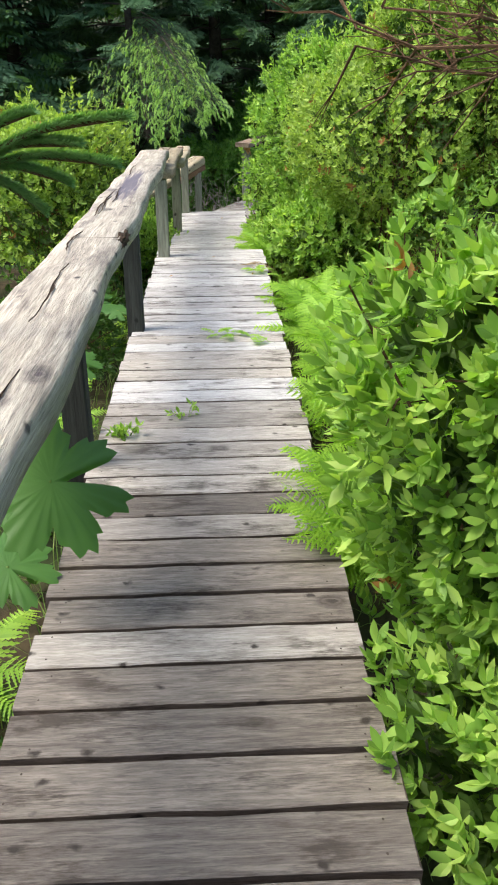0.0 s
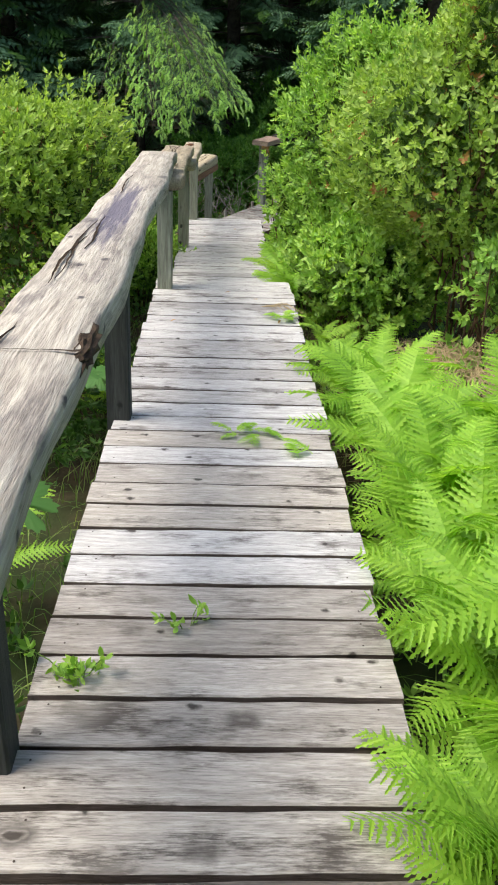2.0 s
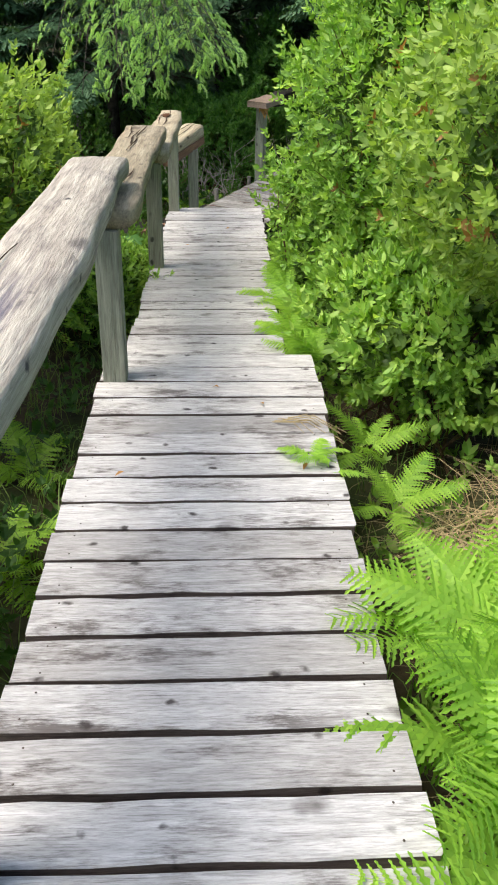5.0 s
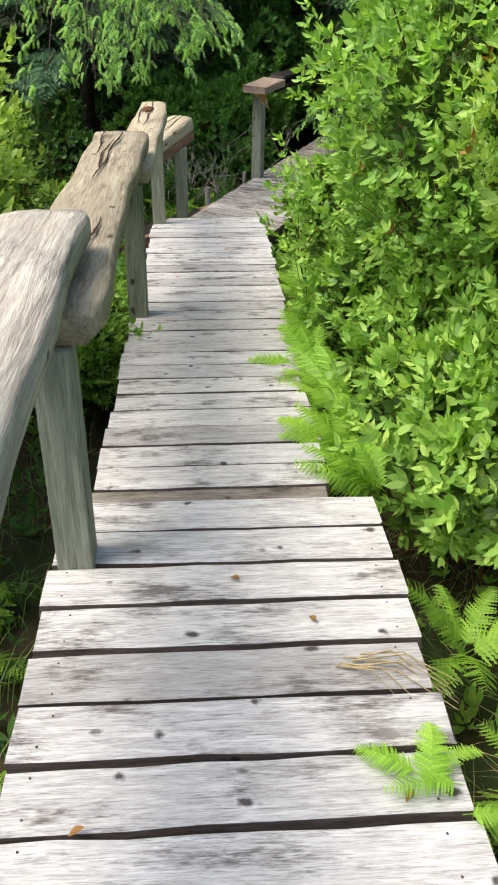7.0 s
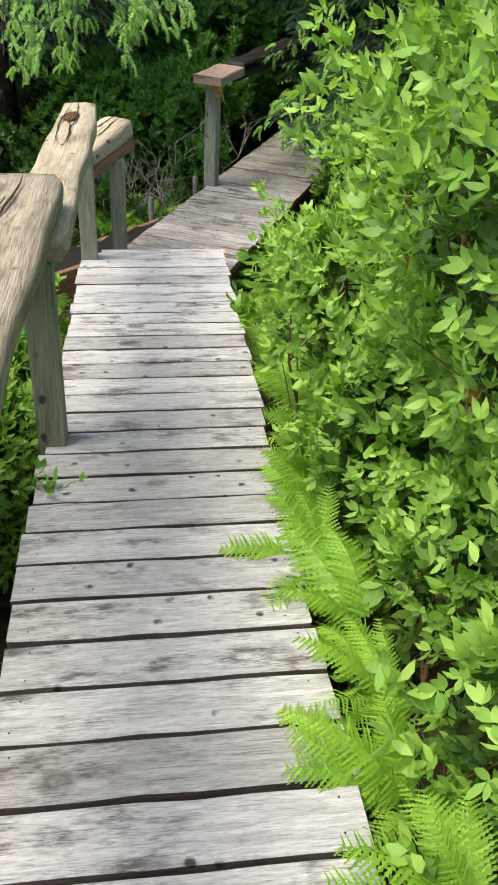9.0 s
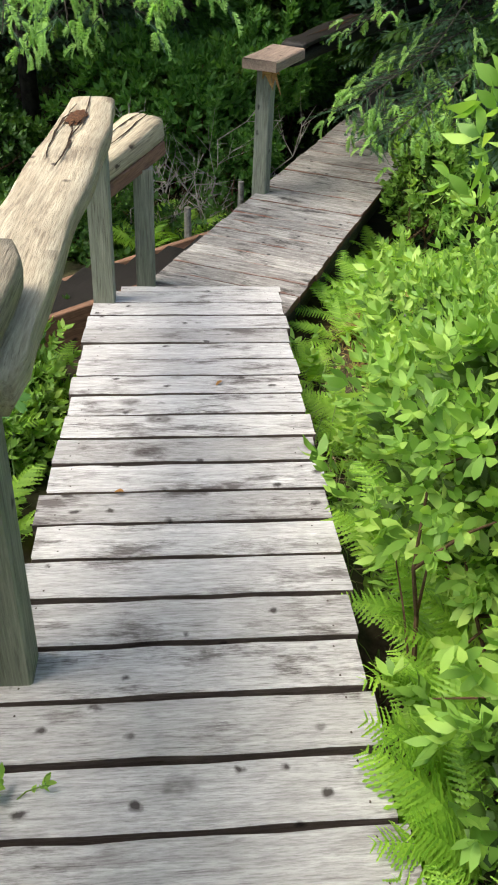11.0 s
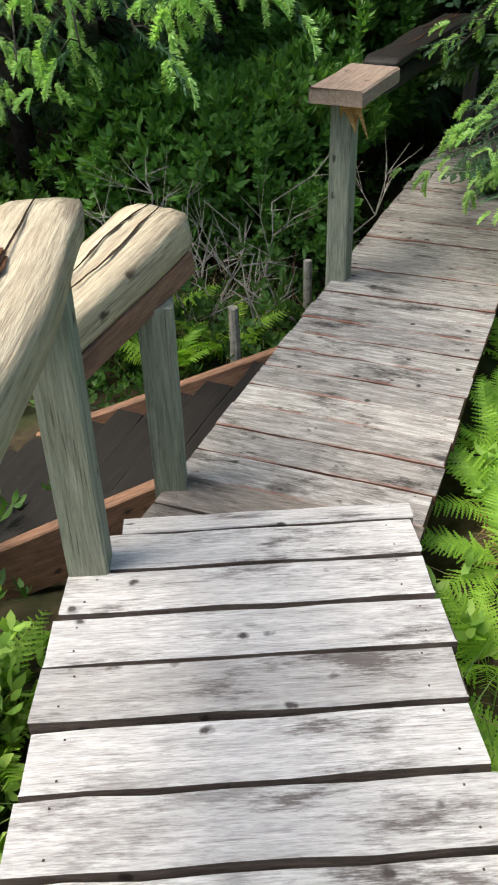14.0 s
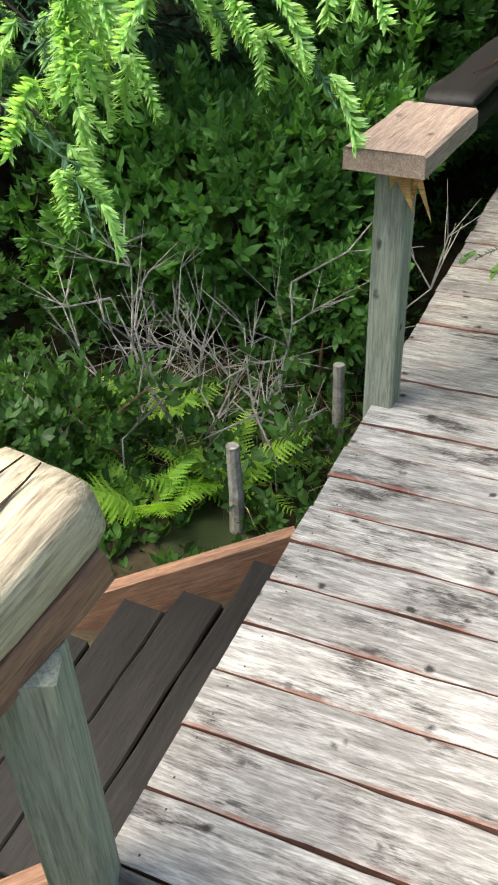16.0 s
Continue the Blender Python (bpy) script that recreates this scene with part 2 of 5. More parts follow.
# dark copy of the shrub leaf: the bush's inner shade as colour
M_LEAFIN = leaf("shaded_inner_leaf", (0.035, 0.075, 0.018), (0.075, 0.14, 0.03), (0.13, 0.21, 0.05))
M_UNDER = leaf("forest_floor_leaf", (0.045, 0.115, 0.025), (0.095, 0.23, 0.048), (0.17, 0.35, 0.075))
M_LEAFY = leaf("yellow_shrub_leaf", (0.125, 0.21, 0.035), (0.27, 0.40, 0.075), (0.46, 0.58, 0.14))
M_LEAFR = leaf("russet_leaf", (0.20, 0.13, 0.03), (0.32, 0.15, 0.05), (0.40, 0.22, 0.08))
# leaf tones darkened to carry the shade under conifers and rail
M_LEAFD = leaf("shaded_leaf", (0.03, 0.07, 0.017), (0.062, 0.14, 0.03), (0.11, 0.22, 0.045))
M_BIG = leaf("broad_leaf", (0.05, 0.13, 0.03), (0.09, 0.21, 0.05), (0.13, 0.28, 0.065), 0.4)
M_FERN = leaf("fern_leaf", (0.15, 0.31, 0.035), (0.28, 0.48, 0.06), (0.42, 0.61, 0.10), 0.52)
M_GRASS = leaf("grass_blade", (0.06, 0.13, 0.025), (0.13, 0.22, 0.05), (0.26, 0.32, 0.10))
M_NEEDLE = leaf("old_needles", (0.035, 0.08, 0.045), (0.075, 0.16, 0.08), (0.12, 0.22, 0.11), 0.3, 0.6)
M_SHOOT = leaf("green_needles", (0.07, 0.16, 0.05), (0.13, 0.28, 0.09), (0.21, 0.38, 0.13), 0.35, 0.5)
M_TIP = leaf("fresh_needles", (0.25, 0.43, 0.13), (0.39, 0.59, 0.21), (0.51, 0.69, 0.31), 0.48, 0.5)


# ---- helpers for building ----
def finish(bm, name, mats, smooth=False):
    me = bpy.data.meshes.new(name)
    bm.normal_update()
    bm.to_mesh(me)
    bm.free()
    for m in (mats if isinstance(mats, (list, tuple)) else [mats]):
        me.materials.append(m)
    if smooth:
        me.polygons.foreach_set("use_smooth", [True] * len(me.polygons))
    return me


def child(name, me, parent, m=None, label=""):
    ob = new(name, me)
    if name in ("foliage", "fresh_growth", "needle_cover", "crown", "branchwork"):
        tagged(ob, kind="stuff")
    ob.parent = parent
    if m is not None:
        ob.matrix_basis = m
    if label:
        tagged(ob, label)
    return ob


def thing(name, m, label, category, group="", kind=""):
    ob = new(name)
    ob.matrix_basis = m
    return tagged(ob, label, category, group, kind)


class Soup:
    """Gathers many small shapes into one mesh."""
    def __init__(self):
        self.v, self.f, self.mi, self.n = [], [], [], 0

    def put(self, verts, faces, m=None, mat=0):
        v = np.asarray(verts, float)
        if m is not None:
            mm = np.array(m)
            v = v @ mm[:3, :3].T + mm[:3, 3]
        self.v.append(v)
        self.f.extend([tuple(i + self.n for i in f) for f in faces])
        self.mi.extend([mat] * len(faces))
        self.n += len(v)

    def mesh(self, name, mats, smooth=False):
        me = bpy.data.meshes.new(name)
        me.from_pydata(np.concatenate(self.v).tolist() if self.v else [], [], self.f)
        for m in (mats if isinstance(mats, (list, tuple)) else [mats]):
            me.materials.append(m)
        me.polygons.foreach_set("material_index", self.mi)
        if smooth:
            me.polygons.foreach_set("use_smooth", [True] * len(me.polygons))
        me.update()
        return me


def tube(points, r0, r1, sides=6):
    """Vertices and faces of a tapering round stem along points."""
    pts = [Vector(p) for p in points]
    v, f = [], []
    for i, p in enumerate(pts):
        d = (pts[min(i + 1, len(pts) - 1)] - pts[max(i - 1, 0)]).normalized()
        s = d.orthogonal().normalized()
        u = d.cross(s)
        r = r0 + (r1 - r0) * i / (len(pts) - 1)
        for k in range(sides):
            w = 2 * math.pi * k / sides
            v.append(p + r * (math.cos(w) * s + math.sin(w) * u))
    for i in range(len(pts) - 1):
        for k in range(sides):
            k2 = (k + 1) % sides
            f.append((i * sides + k, i * sides + k2, (i + 1) * sides + k2, (i + 1) * sides + k))
    f.append(tuple(range(sides))[::-1])
    f.append(tuple(range((len(pts) - 1) * sides, len(pts) * sides)))
    return [tuple(q) for q in v], f


def aim(p, d, spin=0.0, s=1.0):
    """Pose at p whose y axis runs along d."""
    d = Vector(d).normalized()
    q = d.to_track_quat("Y", "Z").to_matrix().to_4x4()
    return Matrix.Translation(p) @ q @ Matrix.Rotation(spin, 4, "Y") @ Matrix.Scale(s, 4)


def timber(length, width, thick, segs=5, chamfer=0.006, wob=0.0025, seed=0, nails=False, dip=0.0, side=0):
    """A sawn board along x, centred, top at z = 0, with softened and slightly uneven edges."""
    rnd = random.Random(seed)
    bm = bmesh.new()
    w, c = width / 2, chamfer
    prof = [(-w, -thick), (w, -thick), (w, -c), (w - c, 0), (-w + c, 0), (-w, -c)]
    rings = []
    for i in range(segs + 1):
        x = -length / 2 + length * i / segs
        ring = []
        e1, e2, top = rnd.uniform(-wob, wob), rnd.uniform(-wob, wob), rnd.uniform(-wob, 0) * 0.6
        for (y, z) in prof:
            ring.append(bm.verts.new((x + (rnd.uniform(-0.004, 0.004) if i in (0, segs) else 0), y + (e1 if y < 0 else e2), z + (top if z > -thick else 0) - (dip if abs(y) < w - c - 1e-5 else 0))))
        rings.append(ring)
    n = len(prof)
    for i in range(segs):
        for k in range(n):
            bm.faces.new((rings[i][k], rings[i][(k + 1) % n], rings[i + 1][(k + 1) % n], rings[i + 1][k]))
    bm.faces.new(rings[0][::-1])
    bm.faces.new(rings[-1])
    bmesh.ops.recalc_face_normals(bm, faces=bm.faces)
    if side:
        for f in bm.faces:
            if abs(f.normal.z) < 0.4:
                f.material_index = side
    if nails:
        for sx in (-1, 1):
            for sy in (-1, 1):
                cx, cy = sx * (length / 2 - 0.07 + rnd.uniform(-0.015, 0.015)), sy * 0.042 + rnd.uniform(-0.008, 0.008)
                ring = [bm.verts.new((cx + 0.0032 * math.cos(k * math.pi / 3), cy + 0.0032 * math.sin(k * math.pi / 3), 0.0012)) for k in range(6)]
                bm.faces.new(ring).material_index = 1
    return bm


def rail_mesh(length, w0, w1, thick, seed, mats, cracks=2):
    """A split-log rail along x from 0 to length: flat worn top, waney edges, a round end, open cracks."""
    rnd = random.Random(seed)
    bm = bmesh.new()
    segs = max(14, int(length / 0.09))
    rings = []
    ph = [rnd.uniform(0, 6) for _ in range(6)]
    for i in range(segs + 1):
        u = i / segs
        x = u * length
        w = (w0 + (w1 - w0) * u) / 2
        wl = w + 0.007 * math.sin(x * 3.1 + ph[0]) + 0.004 * math.sin(x * 9 + ph[1])
        wr = w + 0.005 * math.sin(x * 2.6 + ph[2]) + 0.003 * math.sin(x * 9 + ph[3])
        t = thick * (1 + 0.10 * math.sin(x * 3 + ph[4]))
        endf = 1.0 - 0.16 * max(0, 1 - min(x, length - x) / 0.05) ** 2
        tz = 0.004 * math.sin(x * 7 + ph[5]) - (0.012 * (1 - min(x, length - x) / 0.05) if min(x, length - x) < 0.05 else 0)
        prof = [(-0.86, -1.0), (0.86, -1.0), (0.98, -0.8), (1.0, -0.4), (0.985, -0.16), (0.92, -0.02), (0.4, 0.02), (0.0, 0.0), (-0.4, 0.02), (-0.92, -0.02), (-0.985, -0.16), (-1.0, -0.4), (-0.98, -0.8)]
        rings.append([bm.verts.new((x, (a * (wl if a < 0 else wr)) * endf, b * t + (tz if b > -0.5 else 0) + rnd.uniform(-0.002, 0.002))) for a, b in prof])
    n = len(rings[0])
    for i in range(segs):
        for k in range(n):
            bm.faces.new((rings[i][k], rings[i][(k + 1) % n], rings[i + 1][(k + 1) % n], rings[i + 1][k]))
    bm.faces.new(rings[0][::-1])
    bm.faces.new(rings[-1])
    bmesh.ops.recalc_face_normals(bm, faces=bm.faces)
    for f in bm.faces:
        f.smooth = True
    strips = []
    for c in range(cracks):   # open drying cracks
        cb = bmesh.new()
        x0 = rnd.uniform(0.02, length * 0.8)
        x1 = min(length - 0.01, x0 + rnd.uniform(0.35, 0.9))
        y0 = rnd.uniform(-0.35, 0.4) * w0 * 0.7
        prev = None
        for i in range(13):
            u = i / 12
            x = x0 + (x1 - x0) * u
            y = y0 + 0.009 * math.sin(u * 5 + ph[c % 6]) + rnd.uniform(-0.003, 0.003)
            hw = 0.004 * math.sin(math.pi * min(1, u * 0.96 + 0.04)) * rnd.uniform(0.4, 1.4) + 0.0005
            tri = (cb.verts.new((x, y - hw, 0.0075)), cb.verts.new((x, y, 0.005)), cb.verts.new((x, y + hw, 0.0075)))
            if prev:
                cb.faces.new((prev[0], tri[0], tri[1], prev[1]))
                cb.faces.new((prev[1], tri[1], tri[2], prev[2]))
            prev = tri
        strips.append(finish(cb, "crack", mats[1]))
    return finish(bm, "rail", mats[0]), strips


# ---- plan ----
def zA(y):
    return 0.2335 - 0.083 * y


def zB(y):
    return -0.447 - 0.134 * (y - 7.3)


def zC(y):
    return -1.12 - 0.064 * (y - 11.5)


def ease(v):
    v = max(0.0, min(1.0, v))
    return v * v * (3 - 2 * v)


C_ANG = 23.7
CD = Vector((math.sin(radians(C_ANG)), math.cos(radians(C_ANG)), 0))
CP = Vector((CD.y, -CD.x, 0))
CO = Vector((-0.024, 11.725, 0))


def ground_z(x, y):
    z = -0.28 - 0.102 * max(0.0, min(y, 14.0))
    z += 0.45 * ease((x - 0.55) / 0.7) * math.exp(-((y - 5.4) / 1.2) ** 2)
    z += 0.25 * ease((x - 0.6) / 0.5) * math.exp(-((y - 11.0) / 1.0) ** 2)
    z += 0.07 * noise.noise(Vector((x * 1.3, y * 1.3, 0))) + 0.03 * noise.noise(Vector((x * 5, y * 5, 3)))
    d = math.hypot(x, y - 7)
    z += 0.5 * ease((d - 12) / 30) * noise.noise(Vector((x * 0.1, y * 0.1, 5)))
    return z


# ---- ground ----
def spaced(lo, hi, step, far):
    xs = list(np.arange(lo, hi + 1e-6, step))
    s, a, b = step, lo, hi
    left, right = [], []
    while b < far:
        s *= 1.35
        a, b = a - s, b + s
        left.append(a)
        right.append(b)
    return left[::-1] + xs + right


gx, gy = spaced(-5, 5, 0.12, 400), spaced(-4, 18, 0.14, 400)
soup = Soup()
soup.put([(x, y, ground_z(x, y)) for y in gy for x in gx],
         [(j * len(gx) + i, j * len(gx) + i + 1, (j + 1) * len(gx) + i + 1, (j + 1) * len(gx) + i) for j in range(len(gy) - 1) for i in range(len(gx) - 1)])
ground = tagged(new("ground", soup.mesh("ground", M_SOIL, True)), "dark damp forest soil under the plants", "ground", kind="structure")

# ---- railing ----
POST = 0.089


def post(x, y, top, rz=0.0, label="square grey-green treated timber rail post", mat=M_POST):
    """A square timber standing on the ground; x, y is its middle."""
    g = ground_z(x, y) - 0.15
    bm = timber(top - g, POST, POST, 6, 0.006, 0.0015, int(x * 991 + y * 37))
    bmesh.ops.transform(bm, matrix=Matrix.Translation((0, 0, (top + g) / 2)) @ Matrix.Rotation(radians(rz), 4, "Z") @ Matrix.Rotation(radians(90), 4, "Y") @ Matrix.Translation((0, 0, POST / 2)), verts=bm.verts)
    # grain runs along the object's x, so the object itself is stood on end
    turn = Matrix.Rotation(radians(90), 4, "Y")
    bmesh.ops.transform(bm, matrix=turn.inverted(), verts=bm.verts)
    ob = new("rail_post", finish(bm, "rail_post", mat))
    ob.matrix_basis = Matrix.Translation((x, y, 0)) @ turn
    return tagged(ob, label, "post", "rail posts")


def rail(p0, p1, w0, w1, thick, seed, mats, label, cracks=2):
    """A rail whose top's middle runs from p0 to p1."""
    p0, p1 = Vector(p0), Vector(p1)
    d = p1 - p0
    me, strips = rail_mesh(d.length, w0, w1, thick, seed, mats, cracks)
    ob = new("hand_rail", me)
    x = d.normalized()
    y = Vector((0, 0, 1)).cross(x).normalized()
    z = x.cross(y)
    ob.matrix_basis = Matrix.Translation(p0) @ Matrix((x, y, z)).transposed().to_4x4()
    for s_ in strips:
        child("crack", s_, ob)
    return tagged(ob, label, "rail", "split log rails")


r1 = rail((-0.432, -1.6, 1.10), (-0.382, 7.16, 0.42), 0.245, 0.215, 0.085, 5, [M_RAILSTAIN, M_CRACK], "long weathered split log hand rail with a purple stain", 10)
# a break across the first rail and a rotten edge
bm = bmesh.new()
prev = None
brnd = random.Random(6)
for i in range(15):
    u = i / 14
    y_ = -0.105 + 0.2 * u
    hw = 0.002 + 0.006 * max(0, 1 - u * 3) * brnd.uniform(0.5, 1.2)
    x_ = 4.63 + brnd.uniform(-0.004, 0.004)
    pair = (bm.verts.new((x_ - hw, y_, 0.008)), bm.verts.new((x_ + hw, y_, 0.008)))
    if prev:
        bm.faces.new((prev[0], pair[0], pair[1], prev[1]))
    prev = pair
child("crack", finish(bm, "crack", M_CRACK), r1)
bm = bmesh.new()
bmesh.ops.create_icosphere(bm, subdivisions=3, radius=1)
for v in bm.verts:
    k_ = 1 + 0.5 * noise.noise(v.co * 4)
    k_ += 0.35 * noise.noise(v.co * 9)
    v.co = Vector((v.co.x * 0.13 * k_, v.co.y * 0.026 * k_, v.co.z * 0.022 * k_))
child("rot_pocket", finish(bm, "rot_pocket", M_CRACK), r1, Matrix.Translation((4.72, -0.098, -0.016)), "black rotten pocket in the edge")
r2 = rail((-0.345, 6.68, 0.352), (-0.338, 9.16, 0.135), 0.225, 0.235, 0.075, 8, [M_RAIL, M_CRACK], "pale split log hand rail with a long crack", 5)
r3 = rail((-0.285, 8.82, 0.062), (-0.258, 11.24, -0.165), 0.19, 0.18, 0.075, 11, [M_RAIL, M_CRACK], "pale tan split log hand rail with a decayed knot", 3)
bm = bmesh.new()
bmesh.ops.create_icosphere(bm, subdivisions=3, radius=1)
for v in bm.verts:
    k_ = 1 + 0.6 * noise.noise(v.co * 3)
    v.co = Vector((v.co.x * 0.13 * k_, v.co.y * 0.03 * k_, v.co.z * 0.008))
child("decayed_knot", finish(bm, "decayed_knot", M_ROT), r3, Matrix.Translation((1.95, 0.02, 0.002)), "dark red-brown decayed knot")
he = Vector((-0.062, 11.71, -0.36))
hd = Vector((0.56, 0.80, 0.20)).normalized()
rh = rail(he - hd * 0.50, he, 0.20, 0.19, 0.11, 17, [M_RAIL, M_CRACK], "short thick yellowish log rail end with a long split", 2)
rh2 = rail(he - hd * 0.6 + Vector((-1.2, -0.75, -0.62)), he - hd * 0.52 + Vector((-0.05, 0, -0.07)), 0.19, 0.19, 0.07, 18, [M_RAIL, M_CRACK], "log hand rail going down beside the old steps", 3)

# these posts have their shade painted into a darker timber
DARK_POST = "square dark timber rail post with shade in its colour"
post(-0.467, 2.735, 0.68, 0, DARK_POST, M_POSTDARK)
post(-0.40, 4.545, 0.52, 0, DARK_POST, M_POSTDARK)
post(-0.335, 6.70, 0.268)
post(-0.29, 8.86, -0.02)
post(-0.25, 11.05, -0.245)
post(-0.09, 11.55, -0.548)
post(0.607, 13.09, -0.452, -28, "square grey-green post with a splintered top")

# board on edge under the yellow rail
bm = timber(0.54, 0.07, 0.06, 8, 0.004, 0.002, 71)
ob = tagged(new("rail_board", finish(bm, "rail_board", M_RED)), "reddish brown board under the log rail", "board")
bx = hd
by = Vector((0, 0, 1)).cross(bx).normalized()
ob.matrix_basis = Matrix.Translation(he - hd * 0.28 - by * 0.058 + Vector((0, 0, -0.10))) @ Matrix((bx, by, bx.cross(by))).transposed().to_4x4()

# short cap and the dark rail beyond
bm = timber(0.44, 0.215, 0.06, 5, 0.008, 0.003, 5)
ob = tagged(new("cap_plank", finish(bm, "cap_plank", M_CAP)), "pinkish brown plank cap on the splintered post", "cap")
ob.matrix_basis = Matrix.Translation((0.652, 13.145, -0.39)) @ Matrix.Rotation(radians(90 - 29), 4, "Z")
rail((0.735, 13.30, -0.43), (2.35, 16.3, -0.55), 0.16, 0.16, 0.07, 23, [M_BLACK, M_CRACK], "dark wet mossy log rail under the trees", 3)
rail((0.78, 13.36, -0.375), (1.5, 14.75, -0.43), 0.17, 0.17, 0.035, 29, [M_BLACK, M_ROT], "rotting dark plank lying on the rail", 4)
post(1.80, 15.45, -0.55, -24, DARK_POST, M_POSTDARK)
# splinters of broken wood under the cap
soup = Soup()
rnd = random.Random(4)
for i in range(16):
    w, l = rnd.uniform(0.008, 0.02), rnd.uniform(0.03, 0.15 if i < 4 else 0.055)
    p = Vector((0.607 + rnd.uniform(-0.03, 0.05), 13.018 + rnd.uniform(-0.012, 0.008), -0.452 - rnd.uniform(0, 0.02)))
    m = Matrix.Translation(p) @ Matrix.Rotation(rnd.uniform(-0.5, 0.5), 4, "Y") @ Matrix.Rotation(rnd.uniform(-0.4, 0.2), 4, "X")
    soup.put([(-w, 0, 0), (w, 0, 0), (w, 0.01, 0), (-w, 0.01, 0), (w * 0.2, 0, -l), (w * 0.5, 0.006, -l * 0.9)], [(0, 1, 4), (1, 2, 5, 4), (2, 3, 5), (3, 0, 4, 5), (0, 3, 2, 1)], m)
tagged(new("wood_splinters", soup.mesh("wood_splinters", M_SPLIT)), "orange splinters of freshly broken wood on the post", "splinters", kind="stuff")

# ---- plant shapes ----
def leaf_shape(length, width, fold=0.25, droop=0.18):
    """A pointed leaf along y, folded along its midrib and bent down at the tip."""
    v, f = [], []
    prof = [(0.0, 0.05), (0.22, 0.62), (0.48, 1.0), (0.76, 0.66), (1.0, 0.0)]
    for u, w in prof:
        z = -droop * length * u * u
        hw = w * width / 2
        v += [(-hw, u * length, z + fold * hw), (0, u * length, z), (hw, u * length, z + fold * hw)]
    for i in range(4):
        a = 3 * i
        f += [(a, a + 1, a + 4, a + 3), (a + 1, a + 2, a + 5, a + 4)]
    return np.array(v), f


def leaf_small(length, width, droop=0.15):
    w = width / 2
    v = [(0, 0, 0), (-w * 0.85, 0.36 * length, 0.05 * length), (w * 0.85, 0.36 * length, 0.05 * length), (-w * 0.8, 0.68 * length, 0.02 * length), (w * 0.8, 0.68 * length, 0.02 * length), (0, length, -droop * length)]
    return np.array(v), [(0, 2, 1), (1, 2, 4, 3), (3, 4, 5)]


def rosette(rnd, n, length, width, small=True):
    """Leaves in a whorl round the y axis, at the tip of a twig."""
    vs, fs, k = [], [], 0
    for i in range(n):
        lv, lf = (leaf_small if small else leaf_shape)(length * rnd.uniform(0.7, 1.1), width * rnd.uniform(0.8, 1.1))
        m = Matrix.Rotation(i * 2.4 + rnd.uniform(-0.3, 0.3), 4, "Y") @ Matrix.Rotation(radians(rnd.uniform(25, 78)), 4, "X") @ Matrix.Rotation(rnd.uniform(-0.4, 0.4), 4, "Y")
        mm = np.array(m)
        vs.append(lv @ mm[:3, :3].T + np.array([0, -0.012 * i * rnd.random(), 0]))
        fs += [tuple(a + k for a in q) for q in lf]
        k += len(lv)
    return np.concatenate(vs), fs


def spread(templates, mats_, picks, name, mat):
    """One mesh of many copies of the templates at the given poses."""
    vs, loops, totals, k = [], [], [], 0
    arrs = []
    for v, f in templates:
        arrs.append((v, np.concatenate([np.array(q) for q in f]), np.array([len(q) for q in f])))
    for i, m in zip(picks, mats_):
        v, l, t = arrs[i]
        mm = np.array(m)
        vs.append(v @ mm[:3, :3].T + mm[:3, 3])
        loops.append(l + k)
        totals.append(t)
        k += len(v)
    V, Lp, T = np.concatenate(vs), np.concatenate(loops), np.concatenate(totals)
    me = bpy.data.meshes.new(name)
    me.vertices.add(len(V)); me.vertices.foreach_set("co", V.ravel())
    me.loops.add(len(Lp)); me.loops.foreach_set("vertex_index", Lp.astype(np.int32))
    me.polygons.add(len(T)); me.polygons.foreach_set("loop_start", np.concatenate([[0], np.cumsum(T)[:-1]]).astype(np.int32))
    me.materials.append(mat)
    me.update(calc_edges=True)
    me.validate()
    return me


trnd = random.Random(77)
ROS = [rosette(trnd, 7, 0.062, 0.026) for _ in range(5)]
ROSBIG = [rosette(trnd, 7, 0.088, 0.036, False) for _ in range(4)]
ROSFINE = [rosette(trnd, 8, 0.042, 0.017) for _ in range(4)]


def deck_right(y):
    if y < 6.97:
        return 0.33 + 0.0175 * y
    if y < 11.25:
        return 0.44 + 0.036 * (y - 9.4)
    return 0.56 + (y - 11.27) * 0.44


def deck_left(y):
    if y < 6.97:
        return -0.468 + 0.0105 * y
    if y < 11.25:
        return -0.428 + 0.0118 * y
    return -0.2 + (y - 11.3) * 0.44


def clear(p, over=0.05):
    """True where a plant does not stand over the walked deck."""
    return p.x > deck_right(p.y) - over or p.x < deck_left(p.y) - 0.18 + over


